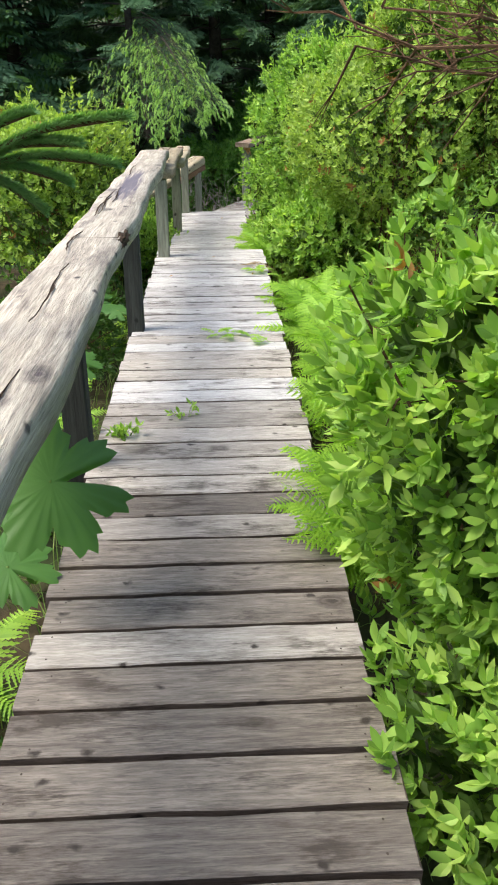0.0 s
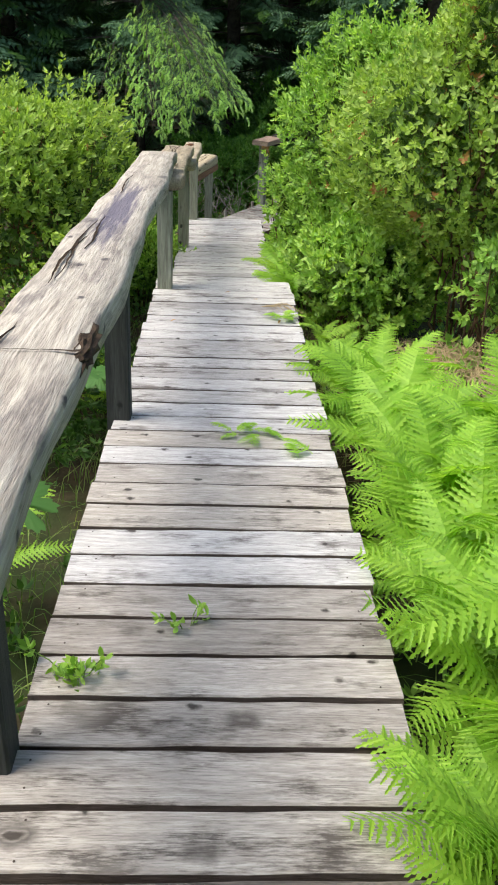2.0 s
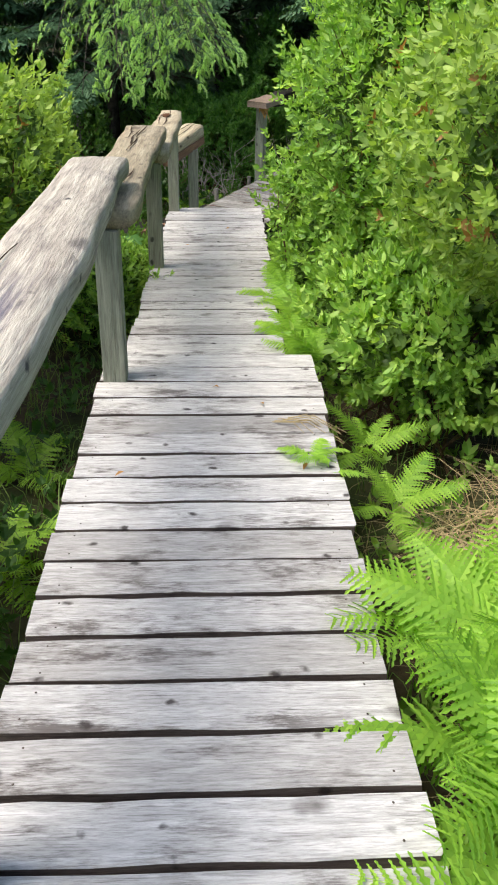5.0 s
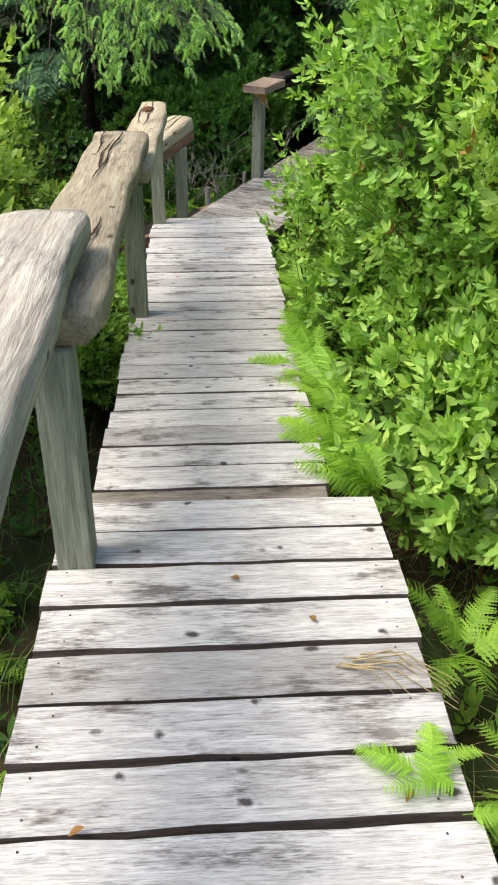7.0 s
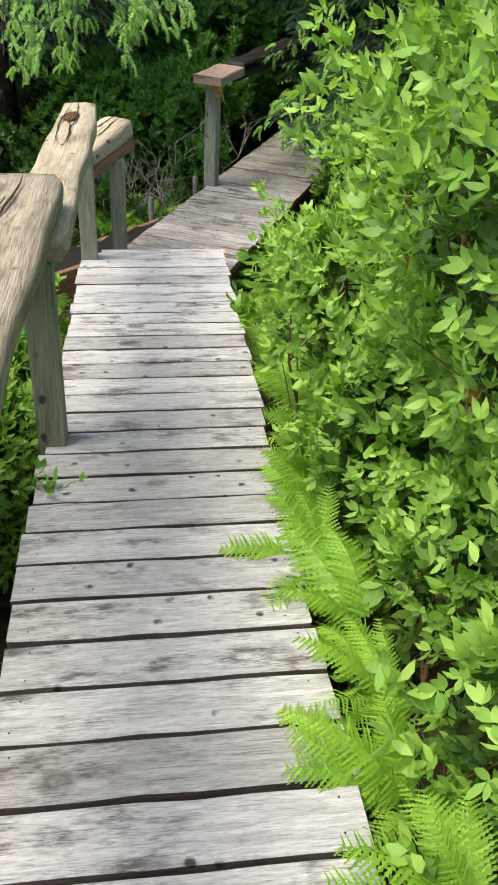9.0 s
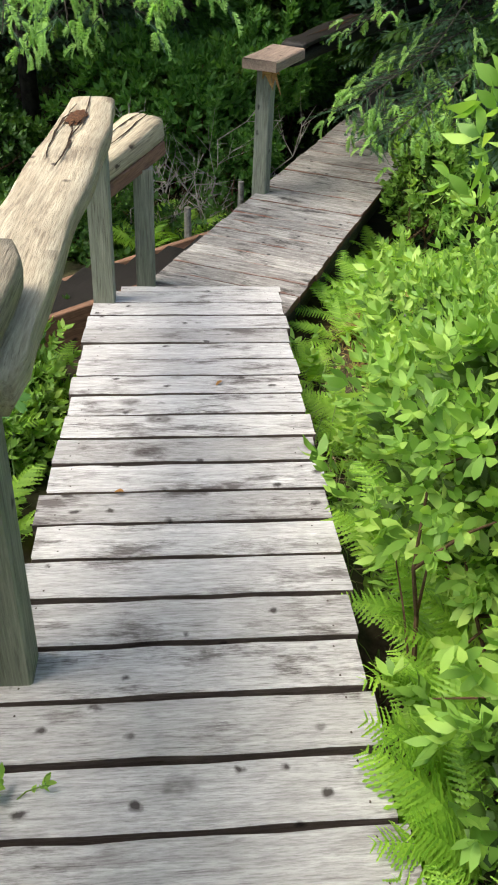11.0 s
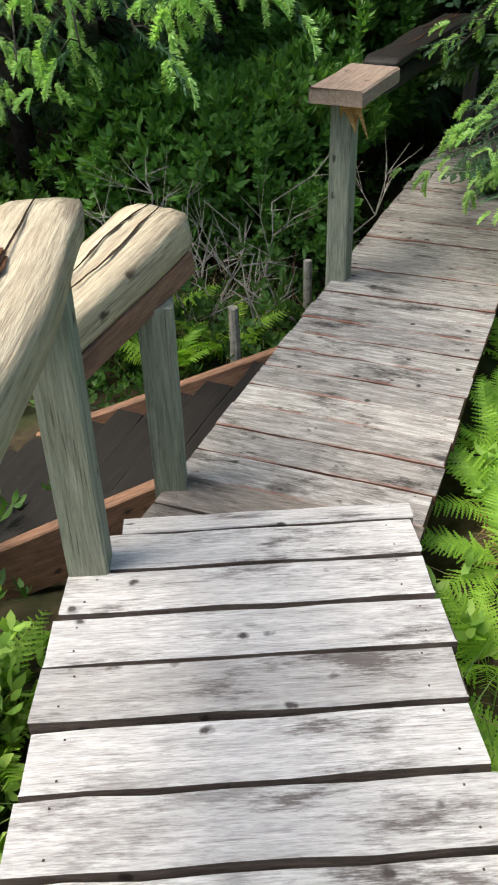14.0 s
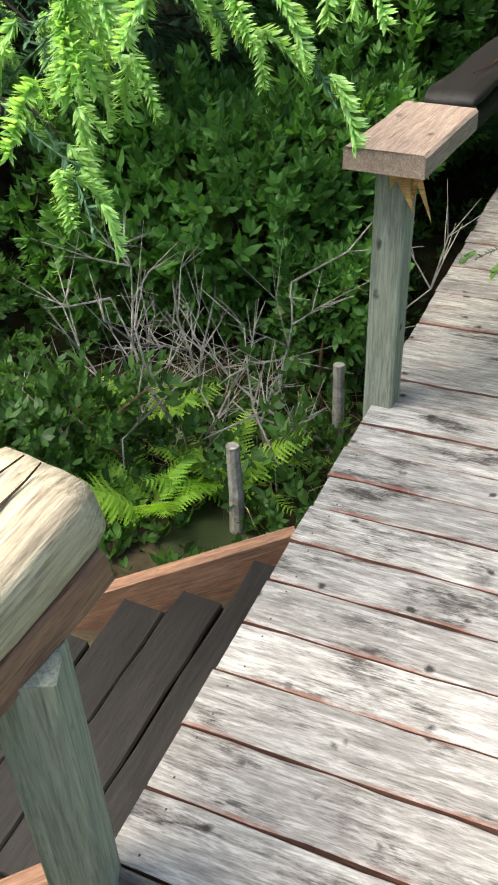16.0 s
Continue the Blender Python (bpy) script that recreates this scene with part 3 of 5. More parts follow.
def shrub(c, r, n, ros, mat, label, seed, stems=14, over=0.06, russet=0, size=1.0, low=-0.85):
    """A bush: stems from the ground and rosettes of leaves in uneven billows with gaps."""
    rnd = random.Random(seed)
    c, g = Vector(c), ground_z(c[0], c[1])
    ob = thing("shrub", Matrix.Translation((c.x, c.y, g)), label, "shrub", "", "")
    inv = Vector((c.x, c.y, g))
    lumps = [(Vector((rnd.gauss(0, 1), rnd.gauss(0, 1), rnd.uniform(low, 1))).normalized(), rnd.uniform(0.15, 0.4)) for _ in range(22)]
    poses, picks, rus, inner = [], [], [], []
    while len(poses) < n * 0.78:
        d = Vector((rnd.gauss(0, 1), rnd.gauss(0, 1), rnd.gauss(0.25, 1))).normalized()
        if d.z < low:
            continue
        rad = 0.60
        for l, h in lumps:
            rad = max(rad, 0.58 + 1.35 * h * math.exp(-((1 - d.dot(l)) / 0.055)))
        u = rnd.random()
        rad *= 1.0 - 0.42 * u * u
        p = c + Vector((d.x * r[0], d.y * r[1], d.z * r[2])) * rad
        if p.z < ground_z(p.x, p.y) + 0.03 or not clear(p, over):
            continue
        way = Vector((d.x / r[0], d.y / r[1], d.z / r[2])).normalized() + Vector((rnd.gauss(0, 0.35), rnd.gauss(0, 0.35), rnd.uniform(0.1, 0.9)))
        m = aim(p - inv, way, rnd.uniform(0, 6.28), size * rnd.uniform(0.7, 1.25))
        # deep rosettes get the darker leaf, which paints shade inside the bush
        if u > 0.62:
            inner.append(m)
        if russet and rnd.random() < russet:
            rus.append(m)
        elif u > 0.62:
            continue
        else:
            poses.append(m)
            picks.append(rnd.randrange(len(ros)))
    for _ in range(n // 28):
        k = rnd.randrange(len(poses))
        p, way = poses[k].translation, (poses[k].to_3x3() @ Vector((0, 1, 0))).normalized() + Vector((0, 0, 0.5))
        for j in range(1, rnd.choice((3, 4, 5, 6))):
            p = p + way.normalized() * 0.045 + Vector((rnd.gauss(0, 0.012), rnd.gauss(0, 0.012), 0.004))
            if clear(p + inv, over):
                poses.append(aim(p, way + Vector((rnd.gauss(0, 0.4), rnd.gauss(0, 0.4), rnd.gauss(0, 0.3))), rnd.uniform(0, 6.28), size * rnd.uniform(0.7, 1.0)))
                picks.append(rnd.randrange(len(ros)))
    child("foliage", spread(ros, poses, picks, "foliage", mat), ob)
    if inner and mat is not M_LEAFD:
        child("foliage", spread(ros, inner, [rnd.randrange(len(ros)) for _ in inner], "foliage", M_LEAFIN), ob, None, "dark green inner leaves with shade in their colour")
    if rus:
        child("foliage", spread(ros, rus, [0] * len(rus), "foliage", M_LEAFR), ob, None, "russet withered leaves")
    for i in range(stems):
        tip = poses[rnd.randrange(len(poses))].translation
        base = Vector((rnd.uniform(-0.18, 0.18), rnd.uniform(-0.25, 0.25), -0.05))
        pts = [base.lerp(tip, u) + Vector((rnd.uniform(-1, 1), rnd.uniform(-1, 1), 0.8)) * 0.12 * r[2] * math.sin(math.pi * u) for u in (0, 0.2, 0.4, 0.6, 0.8)] + [tip]
        so = Soup()
        so.put(*tube(pts, 0.009, 0.0025, 5))
        for k in range(5):
            q = pts[rnd.choice((2, 3, 4))]
            t2 = min((poses[rnd.randrange(len(poses))].translation for _ in range(12)), key=lambda w: (w - q).length)
            so.put(*tube([q, q.lerp(t2, 0.5) + Vector((0, 0, 0.02)), t2], 0.004, 0.0015, 4))
        child("stem", so.mesh("stem", M_STEM), ob)
    return ob


# fern frond: arching rachis with paired pinnae, each cut into pinnules
def frond_mesh(seed, length=1.0, pairs=17, width=0.42):
    rnd = random.Random(seed)
    so = Soup()

    bend = rnd.uniform(-0.16, 0.16)

    def spine(u):
        return Vector((bend * length * u * u, length * (u - 0.10 * u ** 3), length * (0.30 * u - 0.44 * u * u)))
    so.put(*tube([spine(u / 7) for u in range(8)], 0.006, 0.001, 4))
    for i in range(pairs):
        u = 0.16 + 0.84 * i / pairs
        p = spine(u)
        t = (spine(min(1, u + 0.02)) - spine(u - 0.02)).normalized()
        pl = width * 0.5 * (math.sin(math.pi * (0.18 + 0.82 * (1 - u)) * 0.62 + 0.1)) * rnd.uniform(0.8, 1.1) * (1.0 if u < 0.9 else 0.75)
        for sgn in (-1, 1):
            d = (Vector((sgn, 0, 0)) * 0.9 + t * 0.42 + Vector((0, 0, rnd.uniform(-0.3, 0.08)))).normalized()
            side = d.cross(Vector((0, 0, 1))).normalized()
            up = side.cross(d)
            if up.z < 0:
                up = -up
            k = 5
            v, f = [], []
            for sg in (-1, 1):
                n0 = len(v)
                for j in range(k + 1):
                    w = j / k
                    mid = p + d * pl * w - Vector((0, 0, 0.12 * pl * w * w))
                    pw = pl * 0.135 * (1.06 - w ** 1.3) * rnd.uniform(0.8, 1.15) + 0.003
                    v += [mid, mid + side * sg * pw * 0.45 + up * 0.003, mid + side * sg * pw + d * (pl / k) * 0.62 + up * 0.002]
                for j in range(k):
                    a0 = n0 + 3 * j
                    f += [(a0, a0 + 1, a0 + 2, a0 + 3), (a0 + 2, a0 + 4, a0 + 3)]
            so.put([tuple(q) for q in v], f)
    return so.mesh("frond", M_FERN)


FRONDS = [frond_mesh(s, 1.0, 19, w) for s, w in ((1, 0.42), (2, 0.36), (3, 0.46), (4, 0.4), (5, 0.44), (6, 0.34))]
fern_rnd = random.Random(9)


def fern(x, y, size, n=9, lean=None, label="bright green fern clump beside the boardwalk", z=None):
    rnd = fern_rnd
    g = ground_z(x, y) - 0.01 if z is None else z
    ob = thing("fern", Matrix.Translation((x, y, g)), label, "fern", "ferns along the boardwalk")
    for i in range(n):
        az = i * 2 * math.pi / n + rnd.uniform(-0.4, 0.4)
        if lean is not None:
            az = lean + rnd.uniform(-1.3, 1.3)
        el = radians(rnd.uniform(12, 58))
        m = Matrix.Rotation(az, 4, "Z") @ Matrix.Rotation(el, 4, "X") @ Matrix.Rotation(rnd.uniform(-0.35, 0.35), 4, "Y") @ Matrix.Scale(size * rnd.uniform(0.7, 1.1), 4)
        child("frond", FRONDS[rnd.randrange(6)], ob, m)
    return ob


# conifer parts
def twig_mesh(seed, length, needles, nl, mat, bend=0.25, name="twig"):
    """A shoot along y with needles all round, drooping at its tip."""
    rnd = random.Random(seed)
    so = Soup()

    def at(u):
        return Vector((0, length * u, -bend * length * u * u))
    so.put(*tube([at(u / 4) for u in range(5)], 0.0025, 0.001, 4), None, 1)
    for i in range(needles):
        u = (i + rnd.random()) / needles
        p = at(u)
        a = rnd.uniform(0, 6.28)
        d = (Vector((math.cos(a), 0.75, math.sin(a) * 0.7 + 0.12))).normalized()
        s = d.orthogonal().normalized() * (0.0019 if nl > 0.02 else 0.0017)
        L = nl * rnd.uniform(0.8, 1.15) * (1 if u < 0.9 else 0.8)
        so.put([p - s, p + s, p + d * L * 0.6 + s, p + d * L, p + d * L * 0.6 - s], [(0, 1, 2, 3, 4)], None, 0)
    return so.mesh(name, [mat, M_STEM])


TIPS = [twig_mesh(40 + i, 0.085, 130, 0.021, M_TIP, 0.35) for i in range(3)]
OLDT = [twig_mesh(50 + i, 0.17, 54, 0.019, M_NEEDLE, 0.2) for i in range(3)]


def spruce_branch(p0, p1, n, tip_share, seed, label, sag=0.25, spread_w=0.35, tipscale=1.0):
    """One bough: a limb with side shoots of dark needles and fresh tips hanging from the ends."""
    rnd = random.Random(seed)
    p0, p1 = Vector(p0), Vector(p1)
    ob = thing("spruce_bough", Matrix.Translation(p0), label, "tree branch", "spruce boughs")
    d = p1 - p0
    L = d.length
    sidev = d.cross(Vector((0, 0, 1))).normalized()

    def at(u):
        return d * u + Vector((0, 0, sag * L * (u * (1 - u)) * 1.0 - 0.05 * L * u * u))
    so = Soup()
    so.put(*tube([at(u / 6) for u in range(7)], 0.009, 0.0025, 6))
    old, tips = [], []
    for i in range(n):
        u = 0.12 + 0.88 * (i + rnd.random()) / n
        sg = rnd.choice((-1, 1))
        wl = spread_w * (1.15 - u) * rnd.uniform(0.5, 1.1) + 0.05
        q0 = at(u)
        q1 = q0 + sidev * sg * wl + d.normalized() * wl * 0.75 - Vector((0, 0, wl * rnd.uniform(0.1, 0.55)))
        so.put(*tube([q0, q0.lerp(q1, 0.35) + Vector((0, 0, 0.02)), q0.lerp(q1, 0.7) + Vector((0, 0, 0.012)), q1], 0.003, 0.001, 4))
        k = max(2, int(wl / 0.055))
        for j in range(k):
            w = (j + rnd.random()) / k
            s2 = rnd.choice((-1, 1))
            dirv = (q1 - q0).normalized() + sidev.cross(Vector((0, 0, 1))) * 0.5 * s2 + Vector((rnd.gauss(0, 0.2), rnd.gauss(0, 0.2), rnd.uniform(-0.5, 0.05)))
            pp = q0.lerp(q1, w)
            old.append(aim(pp, dirv, rnd.uniform(0, 6.28), rnd.uniform(0.6, 1.0)))
            if rnd.random() < tip_share * (0.4 + u):
                tp = pp + dirv.normalized() * 0.13
                for _ in range(rnd.choice((1, 2, 3))):
                    tips.append(aim(tp, dirv.normalized() * 0.8 + Vector((rnd.gauss(0, 0.6), rnd.gauss(0, 0.6), rnd.uniform(-0.75, 0.0))), 0, tipscale * rnd.uniform(0.6, 1.15)))
        if rnd.random() < tip_share * 1.4:
            tips.append(aim(q1, (q1 - q0).normalized() + Vector((0, 0, -0.5)), 0, tipscale * rnd.uniform(0.8, 1.2)))
    child("limb", so.mesh("limb", M_DARKBARK), ob)

    def gather(tw, poses, nm, lab):
        tv = []
        for me in tw:
            co = np.empty(len(me.vertices) * 3); me.vertices.foreach_get("co", co)
            tv.append((co.reshape(-1, 3), [tuple(p.vertices) for p in me.polygons]))
        if poses:
            child(nm, spread(tv, poses, [rnd.randrange(len(tv)) for _ in poses], nm, tw[0].materials[0]), ob, None, lab)
    gather(OLDT, old, "needle_cover", "dark green needles")
    gather(TIPS, tips, "fresh_growth", "fresh light green hanging shoots")
    return ob


def spray_template(rnd, n):
    """A flat drooping spray of needle-clad twigs, seen from afar."""
    v, f = [], []
    for i in range(n):
        y0 = 0.42 * i / n
        sg = -1 if i % 2 else 1
        L = 0.24 * (1.1 - i / n) * rnd.uniform(0.7, 1.1)
        d = Vector((sg * 0.8, 0.75, rnd.uniform(-0.45, 0.0))).normalized()
        p = Vector((0, y0, -0.25 * y0 * y0))
        s = d.cross(Vector((0, 0, 1))).normalized() * 0.021
        k = len(v)
        v += [tuple(p), tuple(p + d * L * 0.5 + s), tuple(p + d * L - Vector((0, 0, 0.1 * L))), tuple(p + d * L * 0.5 - s)]
        f += [(k, k + 3, k + 1), (k + 1, k + 3, k + 2)]
    return np.array(v), f


SPR = [spray_template(trnd, 12) for _ in range(5)]


def conifer(x, y, height, reach, n, seed, label="tall dark conifer with drooping boughs", first=0.3, tips=0.2, trunk=0.14, spray=1.0):
    rnd = random.Random(seed)
    g = ground_z(x, y)
    ob = thing("conifer_tree", Matrix.Translation((x, y, g)), label, "tree", "forest conifers")
    so = Soup()
    so.put(*tube([(rnd.uniform(-0.04, 0.04), rnd.uniform(-0.04, 0.04), -0.1 + height * k / 8) for k in range(9)], trunk, 0.02, 9))
    child("trunk", so.mesh("trunk", M_DARKBARK, True), ob)
    boughs = max(24, int(height * 9))
    limb = Soup()
    dark, fresh = [], []
    per = max(4, int(n * 0.58) // boughs)
    for b in range(boughs):
        h = first + (height - first) * (b + rnd.random()) / boughs
        a = b * 2.4 + rnd.uniform(-0.4, 0.4)
        R = reach * (1 - 0.75 * h / height) * rnd.uniform(0.65, 1.1)
        out = Vector((math.cos(a), math.sin(a), 0))

        def at(u):
            return Vector((0, 0, h)) + out * R * u + Vector((0, 0, R * (0.16 * u - 0.30 * u * u)))
        limb.put(*tube([at(k / 3) for k in range(4)], 0.022, 0.004, 4))
        for s in range(per):
            u = rnd.uniform(0.25, 1.0) ** 0.7
            sd = Vector((-out.y, out.x, 0)) * rnd.uniform(-1, 1)
            p = at(u) + sd * R * 0.22 * (1.15 - u) + Vector((0, 0, rnd.uniform(-0.12, 0.03)))
            m = aim(p, out + sd * 0.8 + Vector((0, 0, rnd.uniform(-0.45, 0.1))), rnd.uniform(-0.4, 0.4), spray * rnd.uniform(1.0, 1.85))
            (fresh if u > 0.7 and rnd.random() < tips + 0.25 else dark).append(m)
    child("branchwork", limb.mesh("branchwork", M_DARKBARK), ob)
    child("crown", spread(SPR, dark, [rnd.randrange(5) for _ in dark], "crown", M_NEEDLE), ob)
    if fresh:
        child("fresh_growth", spread(SPR, fresh, [rnd.randrange(5) for _ in fresh], "fresh_growth", M_LEAFD), ob, None, "fresher green bough ends")
    return ob


# ---- forest behind ----
for i, (x, y, h, r, n) in enumerate(((-3.6, 19.0, 11, 2.6, 5200), (-1.0, 20.5, 13, 2.8, 5600), (1.4, 19.5, 13, 2.7, 5600), (3.6, 18.5, 12, 2.6, 5200), (-6.4, 21.5, 9, 2.6, 4200), (5.4, 21, 13, 3.0, 4600),
                                    (-2.4, 25.5, 15, 3.0, 4200), (0.4, 25, 16, 3.0, 4200), (3.2, 25, 16, 3.0, 4200), (7.5, 27, 15, 3.2, 3000))):
    conifer(x, y, h, r, n, 500 + i)
conifer(-1.15, 15.6, 9, 2.0, 9000, 541, first=1.1, tips=-0.25, trunk=0.08, spray=0.5)
conifer(3.0, 14.6, 7, 1.9, 8500, 542, first=0.2, tips=0.25, spray=0.5)
conifer(2.9, 17.0, 10, 1.9, 3600, 543)
# two conifers added with raised crowns as a canopy to shade the landing
conifer(2.75, 13.7, 8, 2.3, 9000, 545, first=2.0, tips=-0.1, spray=0.5)
conifer(0.25, 16.4, 9, 2.4, 8000, 546, first=2.0, tips=-0.1, spray=0.6)
conifer(-3.7, 15.4, 9, 1.7, 4200, 547, first=1.4, tips=-0.1)
conifer(-3.2, 16.0, 9, 1.8, 4800, 544, first=0.5, spray=0.7)

# unseen conifers added behind the start to shade the first planks
conifer(-2.6, -1.6, 7, 2.2, 4200, 551, first=2.5)
conifer(1.9, -1.3, 7, 2.0, 3200, 552, first=2.9)
# far woods all round
def far_woods(label, spots, seed):
    rnd = random.Random(seed)
    ms, pk = [], []
    for (x, y, h) in spots:
        for k in range(80):
            u = rnd.random()
            a = rnd.uniform(0, 6.28)
            R = (2.4 * (1 - u) + 0.2)
            ms.append(aim((x + R * math.cos(a), y + R * math.sin(a), -1.8 + u * h), (math.cos(a), math.sin(a), -0.4), rnd.uniform(-1, 1), rnd.uniform(2.5, 5)))
            pk.append(rnd.randrange(5))
    tagged(new("far_woods", spread(SPR, ms, pk, "far_woods", M_NEEDLE)), label, "woods", kind="stuff")


frnd = random.Random(3)
far_woods("far dark conifer woods", [(math.cos(a) * d, 7 + math.sin(a) * d, frnd.uniform(7, 13)) for a, d in ((frnd.uniform(0, 6.283), frnd.uniform(24, 40)) for _ in range(110)) if not (math.cos(a) * d < -7 and math.sin(a) > 0.35 and math.sin(a) < 0.86)], 8)

# ---- shrubs ----
G = "leafy green shrub with whorled leaves"
shrub((0.86, 1.6, 0.58), (0.68, 0.62, 1.05), 2600, ROSBIG, M_LEAF, "leafy green shrub leaning over the planks", 1, 14, 0.10, 0.01, 0.66)
shrub((0.72, 1.25, 0.02), (0.44, 0.45, 0.45), 700, ROSBIG, M_LEAF, "low leafy green shrub at the plank ends", 2, 8, 0.04, 0.0, 0.62)
shrub((1.45, 2.6, 0.55), (0.6, 0.7, 0.95), 700, ROSBIG, M_LEAF, G, 22, 12, -0.12, 0.01, 0.85)
shrub((1.62, 6.65, 0.45), (1.12, 1.1, 1.5), 5600, ROS, M_LEAFY, "tall dense shrub with a few russet leaves", 3, 22, -0.1, 0.03, 0.72, -0.45)
shrub((1.32, 8.1, 0.2), (1.02, 1.35, 1.55), 5600, ROS, M_LEAF, "tall bright green shrub crowding the boardwalk", 4, 22, 0.14, 0.008, 0.8)
shrub((2.5, 6.9, 1.0), (1.1, 1.6, 1.9), 1900, ROS, M_LEAFY, "tall yellow-green shrub behind the hedge", 5, 16, 0, 0.03, 1.15)
shrub((2.6, 9.2, 0.7), (1.1, 1.3, 1.7), 1500, ROS, M_LEAFY, "tall yellow-green shrub behind the hedge", 6, 16, 0, 0.02, 1.15)
shrub((1.05, 9.75, -0.72), (0.62, 0.8, 0.72), 1900, ROSFINE, M_LEAF, "low fine-leaved shrub at the plank ends", 7, 12, 0.09, 0.0, 1.1)
shrub((1.6, 10.3, -0.7), (0.75, 0.6, 0.8), 1000, ROS, M_LEAF, G, 8, 12, 0.0)
shrub((1.55, 5.75, 0.1), (0.4, 0.35, 0.4), 300, ROS, M_LEAF, "small green bush on the grassy bank", 30, 6, -0.2, 0.03, 0.9)
shrub((0.86, 7.3, -0.35), (0.46, 0.5, 0.55), 620, ROS, M_LEAF, "green bush overhanging the plank ends", 25, 8, 0.1, 0, 0.95)
shrub((0.88, 8.5, -0.5), (0.48, 0.6, 0.6), 720, ROS, M_LEAF, "green bush overhanging the plank ends", 26, 8, 0.1, 0, 0.95)
shrub((0.84, 8.95, -0.2), (0.54, 0.45, 0.55), 1000, ROS, M_LEAF, "green bush leaning in over the boardwalk", 32, 8, 0.15, 0, 0.75)
shrub((0.95, 9.15, -0.6), (0.48, 0.5, 0.55), 560, ROS, M_LEAF, "green bush overhanging the plank ends", 27, 8, 0.08, 0, 0.95)
shrub((-0.58, 8.95, -0.8), (0.28, 0.8, 0.42), 700, ROSFINE, M_LEAF, "leafy creeping plants at the plank ends under the rail", 33, 6, 0.24, 0, 1.1)
shrub((-0.66, 10.6, -1.3), (0.34, 0.75, 0.34), 620, ROS, M_LEAF, "bright leafy plants under the hand rail", 28, 6, 0.1, 0, 0.9)
shrub((-0.8, 9.4, -0.95), (0.34, 0.6, 0.36), 420, ROS, M_LEAF, "bright leafy plants under the hand rail", 29, 6, 0.1, 0, 0.9)
shrub((1.05, 6.95, -0.3), (0.5, 0.6, 0.5), 800, ROS, M_LEAF, "low green bush at the plank ends", 23, 8, 0.02, 0, 0.9)
shrub((1.0, 7.9, -0.45), (0.5, 0.6, 0.5), 800, ROS, M_LEAF, "low green bush at the plank ends", 24, 8, 0.06, 0, 0.9)
shrub((-1.35, 7.8, 0.0), (0.8, 1.7, 1.0), 2800, ROS, M_LEAFY, "yellow-green shrub behind the hand rail", 9, 20, -0.12, 0.02, 0.9)
shrub((-2.9, 6.9, 0.1), (1.1, 2.2, 0.85), 2000, ROS, M_LEAFY, "broad yellow-green shrub behind the hand rail", 10, 16, -0.1, 0.02, 0.95)
shrub((-2.6, 10.6, -0.3), (1.1, 1.8, 0.9), 2200, ROS, M_LEAFY, "broad yellow-green shrub behind the hand rail", 11, 12, -0.1, 0.02, 0.95)
shrub((-1.45, 10.7, -0.7), (0.6, 0.8, 0.85), 1300, ROS, M_LEAFY, "upright yellow-green shrub behind the hand rail", 31, 14, 0, 0.02, 1.0)
shrub((-0.95, 9.1, -0.75), (0.42, 0.8, 0.45), 900, ROSFINE, M_LEAF, "small leafy bush under the rail", 12, 8, 0.12, 0, 1.1)
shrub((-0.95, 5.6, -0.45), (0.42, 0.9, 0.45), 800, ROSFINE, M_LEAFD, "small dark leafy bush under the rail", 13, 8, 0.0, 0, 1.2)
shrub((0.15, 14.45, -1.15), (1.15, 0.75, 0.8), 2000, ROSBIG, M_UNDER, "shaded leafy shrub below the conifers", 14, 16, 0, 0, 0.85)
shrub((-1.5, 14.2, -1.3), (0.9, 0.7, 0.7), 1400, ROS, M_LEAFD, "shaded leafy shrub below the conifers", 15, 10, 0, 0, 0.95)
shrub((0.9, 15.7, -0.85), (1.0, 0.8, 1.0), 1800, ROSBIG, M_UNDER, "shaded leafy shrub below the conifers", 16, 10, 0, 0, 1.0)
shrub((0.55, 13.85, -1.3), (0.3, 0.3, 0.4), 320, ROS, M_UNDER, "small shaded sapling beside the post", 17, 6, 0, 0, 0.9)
shrub((1.95, 11.3, -0.95), (0.5, 0.7, 0.45), 800, ROS, M_LEAF, "low leafy shrub beside the landing", 18, 8, 0, 0, 0.9)
shrub((1.7, 13.1, -1.1), (0.35, 0.6, 0.55), 700, ROS, M_LEAF, "low leafy shrub beside the landing", 19, 8, -0.02, 0, 0.8)
shrub((-0.95, 10.6, -1.3), (0.4, 0.55, 0.3), 500, ROS, M_LEAF, "low leafy plants under the rail", 20, 5, 0, 0, 0.9)
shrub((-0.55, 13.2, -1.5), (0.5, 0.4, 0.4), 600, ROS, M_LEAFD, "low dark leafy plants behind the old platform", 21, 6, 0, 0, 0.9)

# ---- ferns ----
rnd = random.Random(12)
for i in range(44):
    y = 3.0 + (2.15 if i < 22 else 1.4) * (i % 22) / 21
    x = (0.62 + rnd.uniform(-0.03, 0.12) if i < 22 else 0.92 + rnd.uniform(-0.05, 0.4)) + 0.0175 * y
    fern(x, y + rnd.uniform(-0.08, 0.08), rnd.uniform(0.42, 0.6), 9, z=zA(y) - 0.13 + rnd.uniform(-0.08, 0.05) + (0.1 if i >= 22 else 0))
for y, dx, s in ((2.05, 0.12, 0.4), (2.2, 0.12, 0.4), (2.4, 0.1, 0.45), (2.55, 0.18, 0.4)):
    fern(deck_right(y) + dx, y, s, 8, radians(80), z=zA(y) - 0.12)
